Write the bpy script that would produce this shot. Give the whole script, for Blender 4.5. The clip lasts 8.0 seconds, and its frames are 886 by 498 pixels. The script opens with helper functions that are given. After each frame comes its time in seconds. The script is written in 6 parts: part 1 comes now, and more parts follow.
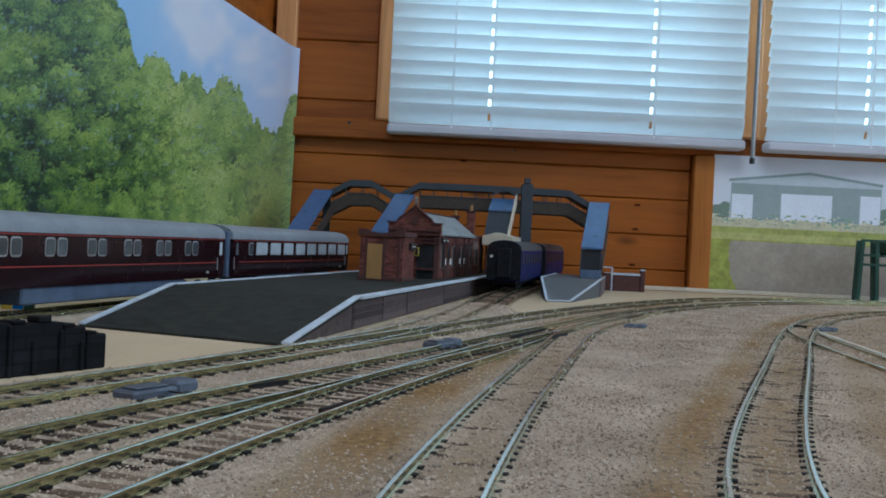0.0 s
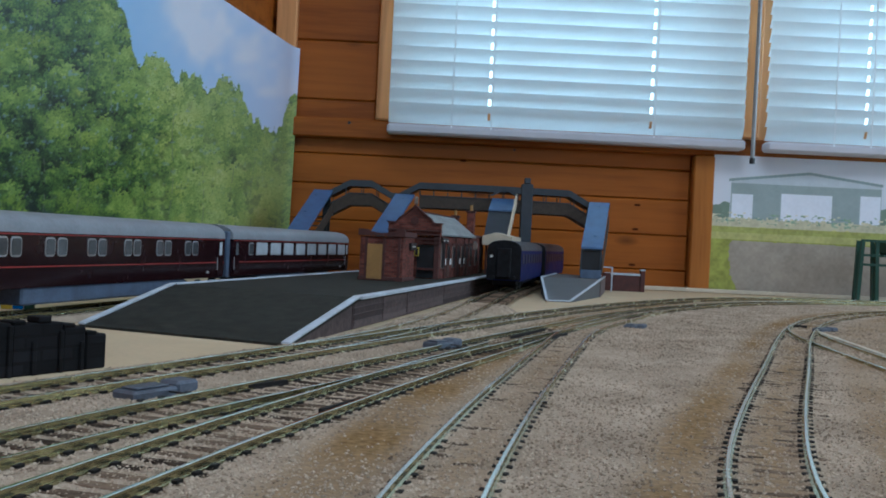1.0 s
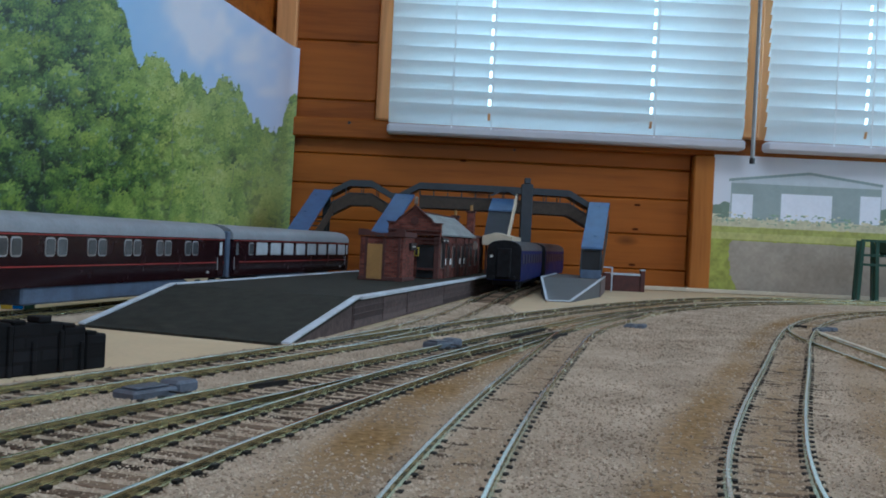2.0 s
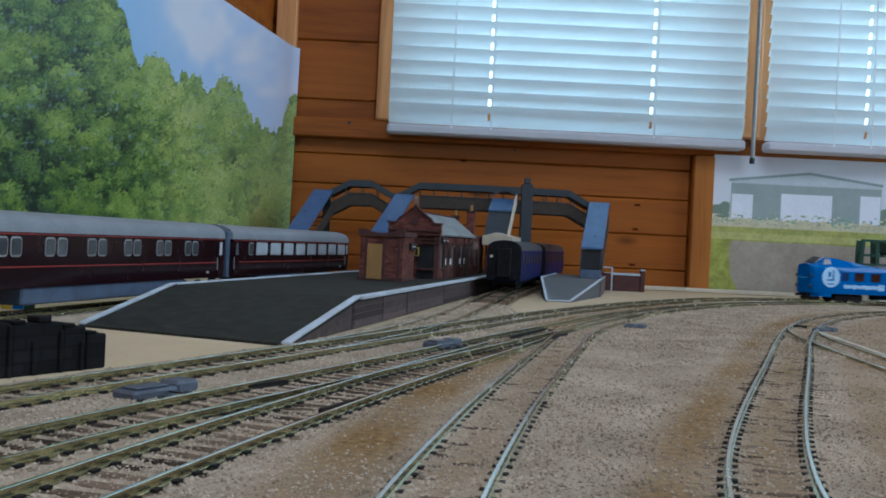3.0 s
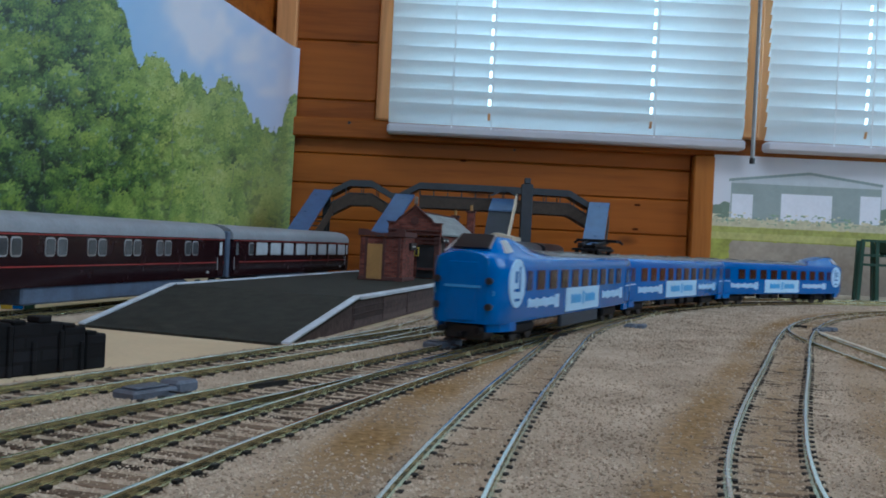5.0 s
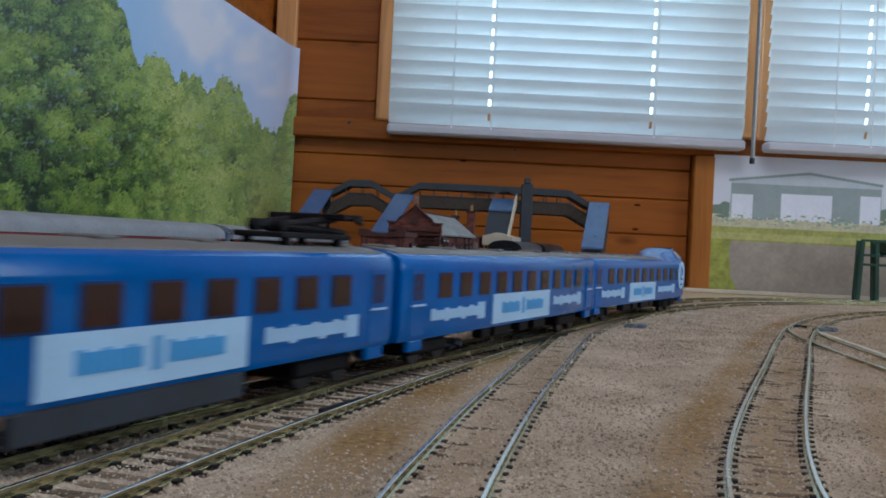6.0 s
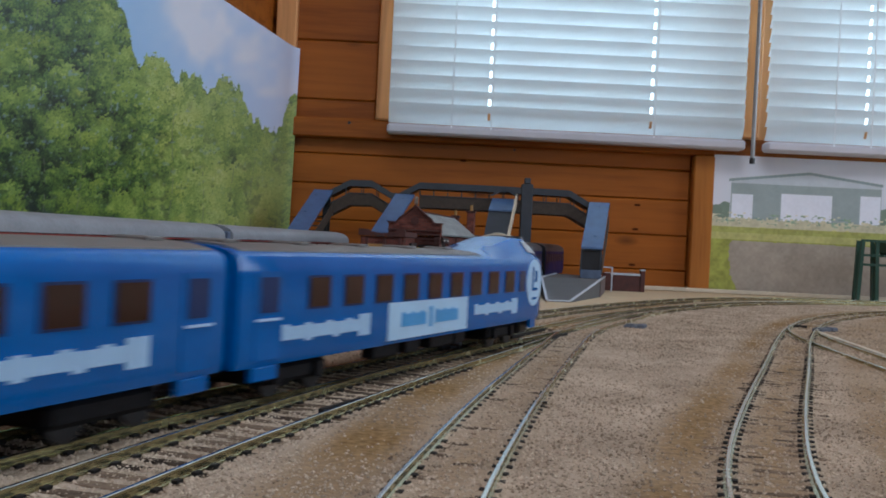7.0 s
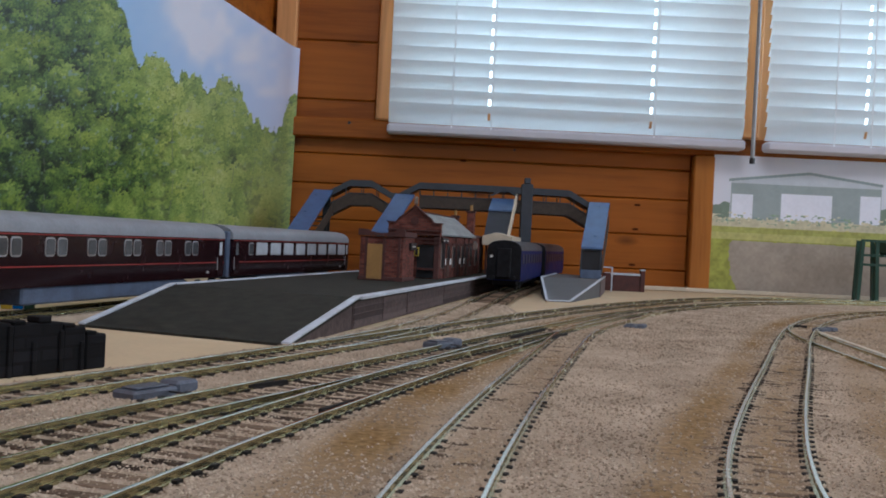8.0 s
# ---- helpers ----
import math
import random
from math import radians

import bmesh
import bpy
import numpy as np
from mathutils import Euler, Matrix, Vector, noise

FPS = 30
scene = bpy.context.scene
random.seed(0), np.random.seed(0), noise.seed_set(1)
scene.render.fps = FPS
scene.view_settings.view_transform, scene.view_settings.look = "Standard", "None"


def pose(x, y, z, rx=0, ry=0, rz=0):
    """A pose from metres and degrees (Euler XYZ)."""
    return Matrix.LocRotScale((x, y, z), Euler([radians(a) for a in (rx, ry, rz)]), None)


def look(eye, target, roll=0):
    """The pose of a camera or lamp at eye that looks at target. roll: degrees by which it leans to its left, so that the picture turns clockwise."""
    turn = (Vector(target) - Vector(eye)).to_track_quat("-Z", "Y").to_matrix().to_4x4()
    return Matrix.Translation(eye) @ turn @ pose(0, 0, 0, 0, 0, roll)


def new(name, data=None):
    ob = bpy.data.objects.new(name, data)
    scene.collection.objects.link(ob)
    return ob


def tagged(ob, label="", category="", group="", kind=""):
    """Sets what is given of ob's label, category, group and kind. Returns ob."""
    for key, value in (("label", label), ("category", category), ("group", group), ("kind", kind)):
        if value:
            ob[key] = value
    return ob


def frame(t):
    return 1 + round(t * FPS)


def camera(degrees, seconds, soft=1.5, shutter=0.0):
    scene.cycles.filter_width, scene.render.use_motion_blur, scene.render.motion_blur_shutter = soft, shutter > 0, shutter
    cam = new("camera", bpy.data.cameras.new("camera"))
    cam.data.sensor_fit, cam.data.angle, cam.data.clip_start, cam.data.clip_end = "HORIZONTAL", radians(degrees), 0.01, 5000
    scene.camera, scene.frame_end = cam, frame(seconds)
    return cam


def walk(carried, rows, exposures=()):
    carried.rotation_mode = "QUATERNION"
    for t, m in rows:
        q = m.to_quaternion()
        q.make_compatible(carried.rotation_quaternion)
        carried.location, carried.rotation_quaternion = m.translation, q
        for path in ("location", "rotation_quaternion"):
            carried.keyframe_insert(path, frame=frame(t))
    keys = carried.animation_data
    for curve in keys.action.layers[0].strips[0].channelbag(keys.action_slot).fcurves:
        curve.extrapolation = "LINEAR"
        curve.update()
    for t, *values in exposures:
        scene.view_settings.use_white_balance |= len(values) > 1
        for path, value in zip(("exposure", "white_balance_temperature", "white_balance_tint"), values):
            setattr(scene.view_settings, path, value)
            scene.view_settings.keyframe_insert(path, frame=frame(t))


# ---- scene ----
cam = camera(48, 8.0, soft=1.75, shutter=0.32)
EYE = (0.0, 0.0, 0.049)
STAND = look(EYE, (0.0, 1.0, 0.049 - 0.00625), roll=2.8)
# the clip's white balance warms as the train goes by
walk(cam, [(0.0, STAND), (8.0, STAND)],
     [(0.0, -0.04, 5350, 0), (4.7, -0.05, 5350, 0), (5.9, -0.14, 5750, 6), (6.6, -0.14, 5950, 8), (7.3, -0.02, 6130, 11), (8.0, 0.0, 6160, 12)])

# ---- daylight ----
world = bpy.data.worlds.new("sky")
scene.world = world
world.use_nodes = True
wn = world.node_tree.nodes
sky = wn.new("ShaderNodeTexSky")
sky.sky_type, sky.sun_disc = "NISHITA", False
sky.sun_elevation, sky.sun_rotation = radians(48), radians(200)
world.node_tree.links.new(sky.outputs[0], wn["Background"].inputs[0])
wn["Background"].inputs[1].default_value = 0.12


def window_light(name, eye, target, width, height, watts, colour):
    data = bpy.data.lights.new(name, "AREA")
    data.shape, data.size, data.size_y = "RECTANGLE", width, height
    data.energy, data.color = watts, colour
    lamp = new(name, data)
    lamp.matrix_world = look(eye, target)
    return lamp


window_light("daylight_north", (0.42, 1.50, 0.62), (0.42, 1.0, 0.60), 1.30, 0.95, 10.6, (0.78, 0.93, 1.0))
window_light("daylight_south", (0.15, -1.46, 0.75), (0.15, 0.2, 0.30), 1.8, 0.9, 1.2, (0.86, 0.95, 1.0))
window_light("daylight_east", (1.66, 0.52, 0.70), (0.0, 0.60, 0.10), 1.15, 0.85, 12.0, (0.88, 0.95, 1.0))
# added overhead fill, no source seen: brightens the ballast more than the uprights
window_light("fill_overhead", (0.15, -0.15, 1.39), (0.15, -0.10, 0.0), 1.0, 0.8, 13.0, (0.90, 0.96, 1.0))

# ---- materials ----


def material(name, base, rough=0.6, metal=0.0, vary=0.25, scale=60.0, fine=900.0, bump=0.15, depth=0.0004, stretch=(1, 1, 1),
             random_piece=0.0, island=0.0, spec=0.5, second=None, translucent=0.0):
    m = bpy.data.materials.new(name)
    m.use_nodes = True
    nt = m.node_tree
    n, l = nt.nodes, nt.links
    b = n["Principled BSDF"]
    b.inputs["Roughness"].default_value, b.inputs["Metallic"].default_value = rough, metal
    b.inputs["Specular IOR Level"].default_value = spec
    tc = n.new("ShaderNodeTexCoord")
    mp = n.new("ShaderNodeMapping")
    mp.inputs["Scale"].default_value = stretch
    l.new(tc.outputs["Object"], mp.inputs[0])
    coarse, grain = n.new("ShaderNodeTexNoise"), n.new("ShaderNodeTexNoise")
    coarse.inputs["Scale"].default_value, grain.inputs["Scale"].default_value = scale, fine
    coarse.inputs["Detail"].default_value, grain.inputs["Detail"].default_value = 5.0, 3.0
    l.new(mp.outputs[0], coarse.inputs["Vector"]), l.new(mp.outputs[0], grain.inputs["Vector"])
    add = n.new("ShaderNodeMath")
    add.operation = "MULTIPLY_ADD"
    l.new(grain.outputs["Fac"], add.inputs[0])
    add.inputs[1].default_value = 0.5
    l.new(coarse.outputs["Fac"], add.inputs[2])
    last = add.outputs[0]
    for amount, kind, out in ((random_piece, "ShaderNodeObjectInfo", "Random"), (island, "ShaderNodeNewGeometry", "Random Per Island")):
        if amount:
            info, more = n.new(kind), n.new("ShaderNodeMath")
            more.operation = "MULTIPLY_ADD"
            l.new(info.outputs[out], more.inputs[0])
            more.inputs[1].default_value = amount
            l.new(last, more.inputs[2])
            low = n.new("ShaderNodeMath")
            low.operation = "SUBTRACT"
            l.new(more.outputs[0], low.inputs[0])
            low.inputs[1].default_value = amount / 2
            last = low.outputs[0]
    ramp = n.new("ShaderNodeValToRGB")
    e = ramp.color_ramp.elements
    dark = tuple(c * (1 - vary) for c in base)
    light = second or tuple(min(1.0, c * (1 + vary)) for c in base)
    e[0].position, e[0].color = 0.45, (*dark, 1)
    e[1].position, e[1].color = 1.05, (*light, 1)
    l.new(last, ramp.inputs[0]), l.new(ramp.outputs[0], b.inputs["Base Color"])
    rg = n.new("ShaderNodeMapRange")
    rg.inputs["To Min"].default_value, rg.inputs["To Max"].default_value = max(0.03, rough - 0.12), min(1.0, rough + 0.12)
    l.new(coarse.outputs["Fac"], rg.inputs["Value"]), l.new(rg.outputs[0], b.inputs["Roughness"])
    if bump:
        bp = n.new("ShaderNodeBump")
        bp.inputs["Strength"].default_value, bp.inputs["Distance"].default_value = bump, depth
        l.new(add.outputs[0], bp.inputs["Height"]), l.new(bp.outputs[0], b.inputs["Normal"])
    if translucent:
        tr, mix = n.new("ShaderNodeBsdfTranslucent"), n.new("ShaderNodeMixShader")
        tr.inputs[0].default_value = (*base, 1)
        mix.inputs[0].default_value = translucent
        l.new(b.outputs[0], mix.inputs[1]), l.new(tr.outputs[0], mix.inputs[2])
        l.new(mix.outputs[0], n["Material Output"].inputs[0])
    return m


def wood(name, base, rough=0.45, across="z", knots=True):
    """Varnished softwood: long grain, growth bands, a few dark knots."""
    m = bpy.data.materials.new(name)
    m.use_nodes = True
    n, l = m.node_tree.nodes, m.node_tree.links
    b = n["Principled BSDF"]
    b.inputs["Roughness"].default_value = rough
    b.inputs["Specular IOR Level"].default_value = 0.22
    tc, mp, info = n.new("ShaderNodeTexCoord"), n.new("ShaderNodeMapping"), n.new("ShaderNodeObjectInfo")
    mp.inputs["Scale"].default_value = (3, 30, 45) if across == "z" else (45, 30, 3)
    sh = n.new("ShaderNodeVectorMath")
    sh.operation = "MULTIPLY_ADD"
    sh.inputs[1].default_value = (7.0, 3.0, 5.0)
    comb = n.new("ShaderNodeCombineXYZ")
    for i in range(3):
        l.new(info.outputs["Random"], comb.inputs[i])
    l.new(comb.outputs[0], sh.inputs[0])
    l.new(tc.outputs["Object"], sh.inputs[2])
    l.new(sh.outputs[0], mp.inputs[0])
    g1, g2 = n.new("ShaderNodeTexNoise"), n.new("ShaderNodeTexNoise")
    g1.inputs["Scale"].default_value, g1.inputs["Detail"].default_value, g1.inputs["Distortion"].default_value = 1.0, 6, 0.8
    g2.inputs["Scale"].default_value, g2.inputs["Detail"].default_value = 6.0, 4
    l.new(mp.outputs[0], g1.inputs["Vector"]), l.new(mp.outputs[0], g2.inputs["Vector"])
    s = n.new("ShaderNodeMath")
    s.operation = "MULTIPLY_ADD"
    l.new(g2.outputs["Fac"], s.inputs[0])
    s.inputs[1].default_value = 0.35
    l.new(g1.outputs["Fac"], s.inputs[2])
    r = n.new("ShaderNodeMath")
    r.operation = "MULTIPLY_ADD"
    l.new(info.outputs["Random"], r.inputs[0])
    r.inputs[1].default_value = 0.16
    l.new(s.outputs[0], r.inputs[2])
    ramp = n.new("ShaderNodeValToRGB")
    e = ramp.color_ramp.elements
    e[0].position, e[0].color = 0.42, (base[0] * 0.55, base[1] * 0.45, base[2] * 0.4, 1)
    e[1].position, e[1].color = 1.0, (base[0] * 1.25, base[1] * 1.25, base[2] * 1.2, 1)
    mid = e.new(0.72)
    mid.color = (*base, 1)
    l.new(r.outputs[0], ramp.inputs[0])
    out = ramp.outputs[0]
    if knots:
        vo, mp2, kr = n.new("ShaderNodeTexVoronoi"), n.new("ShaderNodeMapping"), n.new("ShaderNodeValToRGB")
        mp2.inputs["Scale"].default_value = (5.5, 5, 13) if across == "z" else (13, 5, 5.5)
        l.new(sh.outputs[0], mp2.inputs[0])
        l.new(mp2.outputs[0], vo.inputs["Vector"])
        vo.inputs["Scale"].default_value = 1.0
        k = kr.color_ramp.elements
        k[0].position, k[0].color = 0.05, (0.16, 0.12, 0.1, 1)
        k[1].position, k[1].color = 0.12, (1, 1, 1, 1)
        l.new(vo.outputs["Distance"], kr.inputs[0])
        mul = n.new("ShaderNodeMix")
        mul.data_type, mul.blend_type = "RGBA", "MULTIPLY"
        mul.inputs["Factor"].default_value = 0.85
        l.new(out, mul.inputs["A"]), l.new(kr.outputs[0], mul.inputs["B"])
        out = mul.outputs["Result"]
    l.new(out, b.inputs["Base Color"])
    bp = n.new("ShaderNodeBump")
    bp.inputs["Strength"].default_value, bp.inputs["Distance"].default_value = 0.2, 0.001
    l.new(s.outputs[0], bp.inputs["Height"]), l.new(bp.outputs[0], b.inputs["Normal"])
    return m


def glass(name, tint=(0.9, 0.95, 0.97), rough=0.02):
    m = bpy.data.materials.new(name)
    m.use_nodes = True
    n, l = m.node_tree.nodes, m.node_tree.links
    b = n["Principled BSDF"]
    b.inputs["Base Color"].default_value = (*tint, 1)
    b.inputs["Transmission Weight"].default_value, b.inputs["Roughness"].default_value, b.inputs["IOR"].default_value = 1.0, rough, 1.1
    return m


def printed(name, rough=0.4):
    """Matt photographic paper whose print is held in the sheet's own colours."""
    m = bpy.data.materials.new(name)
    m.use_nodes = True
    n, l = m.node_tree.nodes, m.node_tree.links
    at = n.new("ShaderNodeVertexColor")
    at.layer_name = "print"
    l.new(at.outputs[0], n["Principled BSDF"].inputs["Base Color"])
    n["Principled BSDF"].inputs["Roughness"].default_value = rough
    return m


M_WALL = wood("varnished_pine", (0.30, 0.088, 0.010))
M_KNOT = material("dark_wood_knot", (0.065, 0.014, 0.003), 0.7, vary=0.5, scale=300, fine=900, bump=0.1, spec=0.08)
M_POST = wood("varnished_pine_upright", (0.36, 0.130, 0.024), across="x", knots=False)
M_FRAME = wood("pale_pine_frame", (0.60, 0.29, 0.115), across="x", knots=False)
M_BOARD = material("baseboard_ply", (0.52, 0.40, 0.25), 0.7, vary=0.12, scale=25, fine=400, bump=0.1)
M_BALLAST = material("cork_ballast", (0.375, 0.283, 0.198), 0.95, vary=0.38, scale=45, fine=1500, bump=0.9, depth=0.0010, second=(0.53, 0.422, 0.315), spec=0.1)
M_GRAIN = material("ballast_grain", (0.390, 0.295, 0.207), 0.95, vary=0.45, scale=35, fine=1200, bump=0.0, island=0.55, second=(0.54, 0.432, 0.322), spec=0.1)
def add_earth(m):
    """Brown earth where the bed's own 'earth' share says so."""
    n, l = m.node_tree.nodes, m.node_tree.links
    b = n["Principled BSDF"]
    was = b.inputs["Base Color"].links[0].from_socket
    at, mix, ns, rp = n.new("ShaderNodeVertexColor"), n.new("ShaderNodeMix"), n.new("ShaderNodeTexNoise"), n.new("ShaderNodeValToRGB")
    at.layer_name = "earth"
    mix.data_type = "RGBA"
    tc = n.new("ShaderNodeTexCoord")
    ns.inputs["Scale"].default_value, ns.inputs["Detail"].default_value = 500, 5
    l.new(tc.outputs["Object"], ns.inputs["Vector"]), l.new(ns.outputs["Fac"], rp.inputs[0])
    e = rp.color_ramp.elements
    e[0].position, e[0].color = 0.3, (0.13, 0.075, 0.028, 1)
    e[1].position, e[1].color = 0.75, (0.34, 0.215, 0.095, 1)
    l.new(at.outputs[0], mix.inputs["Factor"]), l.new(was, mix.inputs["A"]), l.new(rp.outputs[0], mix.inputs["B"])
    l.new(mix.outputs["Result"], b.inputs["Base Color"])


add_earth(M_BALLAST)
M_RAIL = material("nickel_rail", (0.45, 0.425, 0.25), 0.24, 0.92, vary=0.35, scale=90, fine=600, bump=0.05)
M_HEAD = material("polished_railhead", (0.82, 0.83, 0.77), 0.19, 1.0, vary=0.15, scale=70, fine=600, bump=0.03)
M_SLEEPER = material("brown_black_sleeper", (0.060, 0.040, 0.028), 0.9, vary=0.7, scale=260, fine=1500, bump=0.5, random_piece=0.5, second=(0.20, 0.140, 0.095), spec=0.1)
M_CHAIR = material("dark_rail_chair", (0.014, 0.012, 0.011), 0.8, vary=0.4, scale=200, fine=1500, bump=0.2, spec=0.2)
M_PLAT = material("dark_platform_paper", (0.025, 0.026, 0.021), 0.85, vary=0.55, scale=140, fine=1500, bump=0.3, spec=0.2, second=(0.043, 0.043, 0.036))
# paler than M_PLAT: the far ramp's reflected light is put into the colour
M_PLATSHEEN = material("platform_paper_with_sheen", (0.10, 0.105, 0.11), 0.7, vary=0.25, scale=60, fine=1500, bump=0.2)
M_EDGE = material("white_platform_edge", (0.46, 0.50, 0.56), 0.7, vary=0.2, scale=120, fine=900, bump=0.1)
M_PBRICK = material("dark_platform_brick", (0.075, 0.050, 0.050), 0.85, vary=0.5, scale=250, fine=1200, bump=0.2, random_piece=0.6, second=(0.13, 0.095, 0.092))


def brickwork(name, base, mortar, course, bump=0.4):
    """Printed or moulded brick: courses of the given height, each brick three courses long."""
    m = bpy.data.materials.new(name)
    m.use_nodes = True
    n, l = m.node_tree.nodes, m.node_tree.links
    b = n["Principled BSDF"]
    b.inputs["Roughness"].default_value, b.inputs["Specular IOR Level"].default_value = 0.85, 0.2
    tc, sep, add, comb = n.new("ShaderNodeTexCoord"), n.new("ShaderNodeSeparateXYZ"), n.new("ShaderNodeMath"), n.new("ShaderNodeCombineXYZ")
    br, ns, mul, bp = n.new("ShaderNodeTexBrick"), n.new("ShaderNodeTexNoise"), n.new("ShaderNodeMix"), n.new("ShaderNodeBump")
    l.new(tc.outputs["Object"], sep.inputs[0])
    l.new(sep.outputs[0], add.inputs[0]), l.new(sep.outputs[1], add.inputs[1])
    l.new(add.outputs[0], comb.inputs[0]), l.new(sep.outputs[2], comb.inputs[1])
    l.new(comb.outputs[0], br.inputs["Vector"])
    br.inputs["Scale"].default_value, br.inputs["Brick Width"].default_value, br.inputs["Row Height"].default_value = 1.0, course * 3, course
    br.inputs["Mortar Size"].default_value = course * 0.12
    br.inputs["Color1"].default_value = (*[c * 0.65 for c in base], 1)
    br.inputs["Color2"].default_value = (*[c * 1.35 for c in base], 1)
    br.inputs["Mortar"].default_value = (*mortar, 1)
    ns.inputs["Scale"].default_value, ns.inputs["Detail"].default_value = 90.0, 5.0
    l.new(tc.outputs["Object"], ns.inputs["Vector"])
    rg = n.new("ShaderNodeMapRange")
    rg.inputs["From Min"].default_value, rg.inputs["From Max"].default_value = 0.3, 0.7
    rg.inputs["To Min"].default_value, rg.inputs["To Max"].default_value = 0.6, 1.3
    l.new(ns.outputs["Fac"], rg.inputs["Value"])
    mul.data_type, mul.blend_type = "RGBA", "MULTIPLY"
    mul.inputs["Factor"].default_value = 1.0
    l.new(br.outputs["Color"], mul.inputs["A"]), l.new(rg.outputs[0], mul.inputs["B"])
    l.new(mul.outputs["Result"], b.inputs["Base Color"])
    bp.inputs["Strength"].default_value, bp.inputs["Distance"].default_value = bump, course * 0.12
    bp.invert = True
    l.new(br.outputs["Fac"], bp.inputs["Height"]), l.new(bp.outputs[0], b.inputs["Normal"])
    return m


M_BRICK = brickwork("red_brick_paper", (0.155, 0.046, 0.034), (0.12, 0.07, 0.06), 0.0016)
M_RUIN = brickwork("black_moulded_stone", (0.0080, 0.0080, 0.0098), (0.005, 0.005, 0.006), 0.0042, 0.8)
M_DOORB = material("brown_door_paint", (0.060, 0.026, 0.018), 0.6, vary=0.3, scale=90, bump=0.1)
M_BRICKD = material("dark_red_brick", (0.070, 0.024, 0.020), 0.8, vary=0.4, scale=160, fine=1500, bump=0.2)
M_SLATE = material("pale_slate_roof", (0.22, 0.235, 0.235), 0.6, vary=0.25, scale=120, fine=1200, bump=0.2, random_piece=0.3)
M_OCHRE = material("ochre_door_paint", (0.33, 0.18, 0.055), 0.6, vary=0.2, scale=90, bump=0.1)
M_DARK = material("near_black_paint", (0.012, 0.012, 0.014), 0.45, vary=0.4, scale=90, bump=0.1)
M_BLACK = material("matt_black_plastic", (0.005, 0.005, 0.006), 0.6, vary=0.5, scale=200, bump=0.4, depth=0.0005, second=(0.013, 0.013, 0.016), spec=0.15)
M_CREAM = material("cream_card", (0.54, 0.47, 0.36), 0.7, vary=0.14, scale=80, bump=0.1)
M_SIGN = material("white_sign_paint", (0.75, 0.75, 0.72), 0.6, vary=0.05, scale=80, bump=0.0)
M_JOINERY = material("dull_stone_joinery", (0.19, 0.145, 0.12), 0.7, vary=0.3, scale=80, bump=0.0)
M_BRIDGE = material("grey_bridge_card", (0.030, 0.037, 0.048), 0.55, vary=0.3, scale=110, bump=0.15)
M_LATTICE = material("brown_grey_lattice", (0.048, 0.034, 0.025), 0.75, vary=0.4, scale=220, bump=0.2)
M_BROOF = material("blue_grey_bridge_roof", (0.06, 0.12, 0.25), 0.32, vary=0.22, scale=90, fine=800, bump=0.15, spec=0.7)
M_MAROON = material("claret_coach_paint", (0.015, 0.0045, 0.007), 0.25, vary=0.25, scale=60, bump=0.02, spec=0.5)
M_REDLINE = material("vermilion_lining", (0.28, 0.03, 0.025), 0.4, vary=0.1, scale=80, bump=0.0)
M_CROOF = material("silver_grey_coach_roof", (0.215, 0.228, 0.250), 0.5, vary=0.2, scale=60, fine=500, bump=0.08)
M_CHASSIS = material("blue_grey_underframe", (0.075, 0.105, 0.165), 0.6, vary=0.35, scale=90, bump=0.15)
M_CGLASS = material("dark_coach_glass", (0.05, 0.055, 0.06), 0.12, vary=0.3, scale=40, bump=0.0, second=(0.16, 0.17, 0.18))
# paler copy of the coach glass: the lit look is in its base colour
M_CBRIGHT = material("pale_lit_coach_glass", (0.50, 0.54, 0.58), 0.2, vary=0.2, scale=60, bump=0.0)
M_TRIM = material("aluminium_window_trim", (0.45, 0.46, 0.47), 0.4, 0.7, vary=0.1, scale=80, bump=0.0)
M_SKIRT = material("dark_blue_grey_skirt", (0.020, 0.027, 0.038), 0.6, vary=0.3, scale=90, bump=0.15)
M_NAVY = material("dark_navy_coach_paint", (0.003, 0.010, 0.080), 0.5, vary=0.3, scale=60, bump=0.05, spec=0.15)
M_NROOF = material("dark_grey_coach_roof", (0.045, 0.047, 0.055), 0.5, vary=0.25, scale=60, bump=0.1)
M_BLUE = material("bright_blue_plastic", (0.0005, 0.108, 0.385), 0.14, vary=0.16, scale=40, fine=500, bump=0.02, spec=0.32)
M_TROOF = material("grey_train_roof", (0.135, 0.132, 0.125), 0.5, vary=0.2, scale=60, bump=0.06)
M_PALE = material("pale_blue_white_print", (0.42, 0.63, 0.84), 0.35, vary=0.10, scale=60, bump=0.0, spec=0.3)
M_SKYB = material("light_blue_print", (0.08, 0.33, 0.66), 0.35, vary=0.1, scale=60, bump=0.0, spec=0.3)
M_TGLASS = material("brown_tinted_window", (0.022, 0.009, 0.007), 0.12, vary=0.4, scale=70, bump=0.0, second=(0.045, 0.016, 0.012))
M_BWIN = material("dark_blue_window", (0.006, 0.03, 0.11), 0.15, vary=0.2, scale=70, bump=0.0)
M_YELLOW = material("yellow_crate_paint", (0.45, 0.33, 0.03), 0.5, vary=0.2, scale=80, bump=0.0)
M_WHEEL = material("dark_wheel_metal", (0.03, 0.03, 0.032), 0.45, 0.5, vary=0.3, scale=200, bump=0.1)
M_MOTOR = material("blue_grey_plastic", (0.080, 0.092, 0.118), 0.55, vary=0.45, scale=150, fine=900, bump=0.3, depth=0.0005)
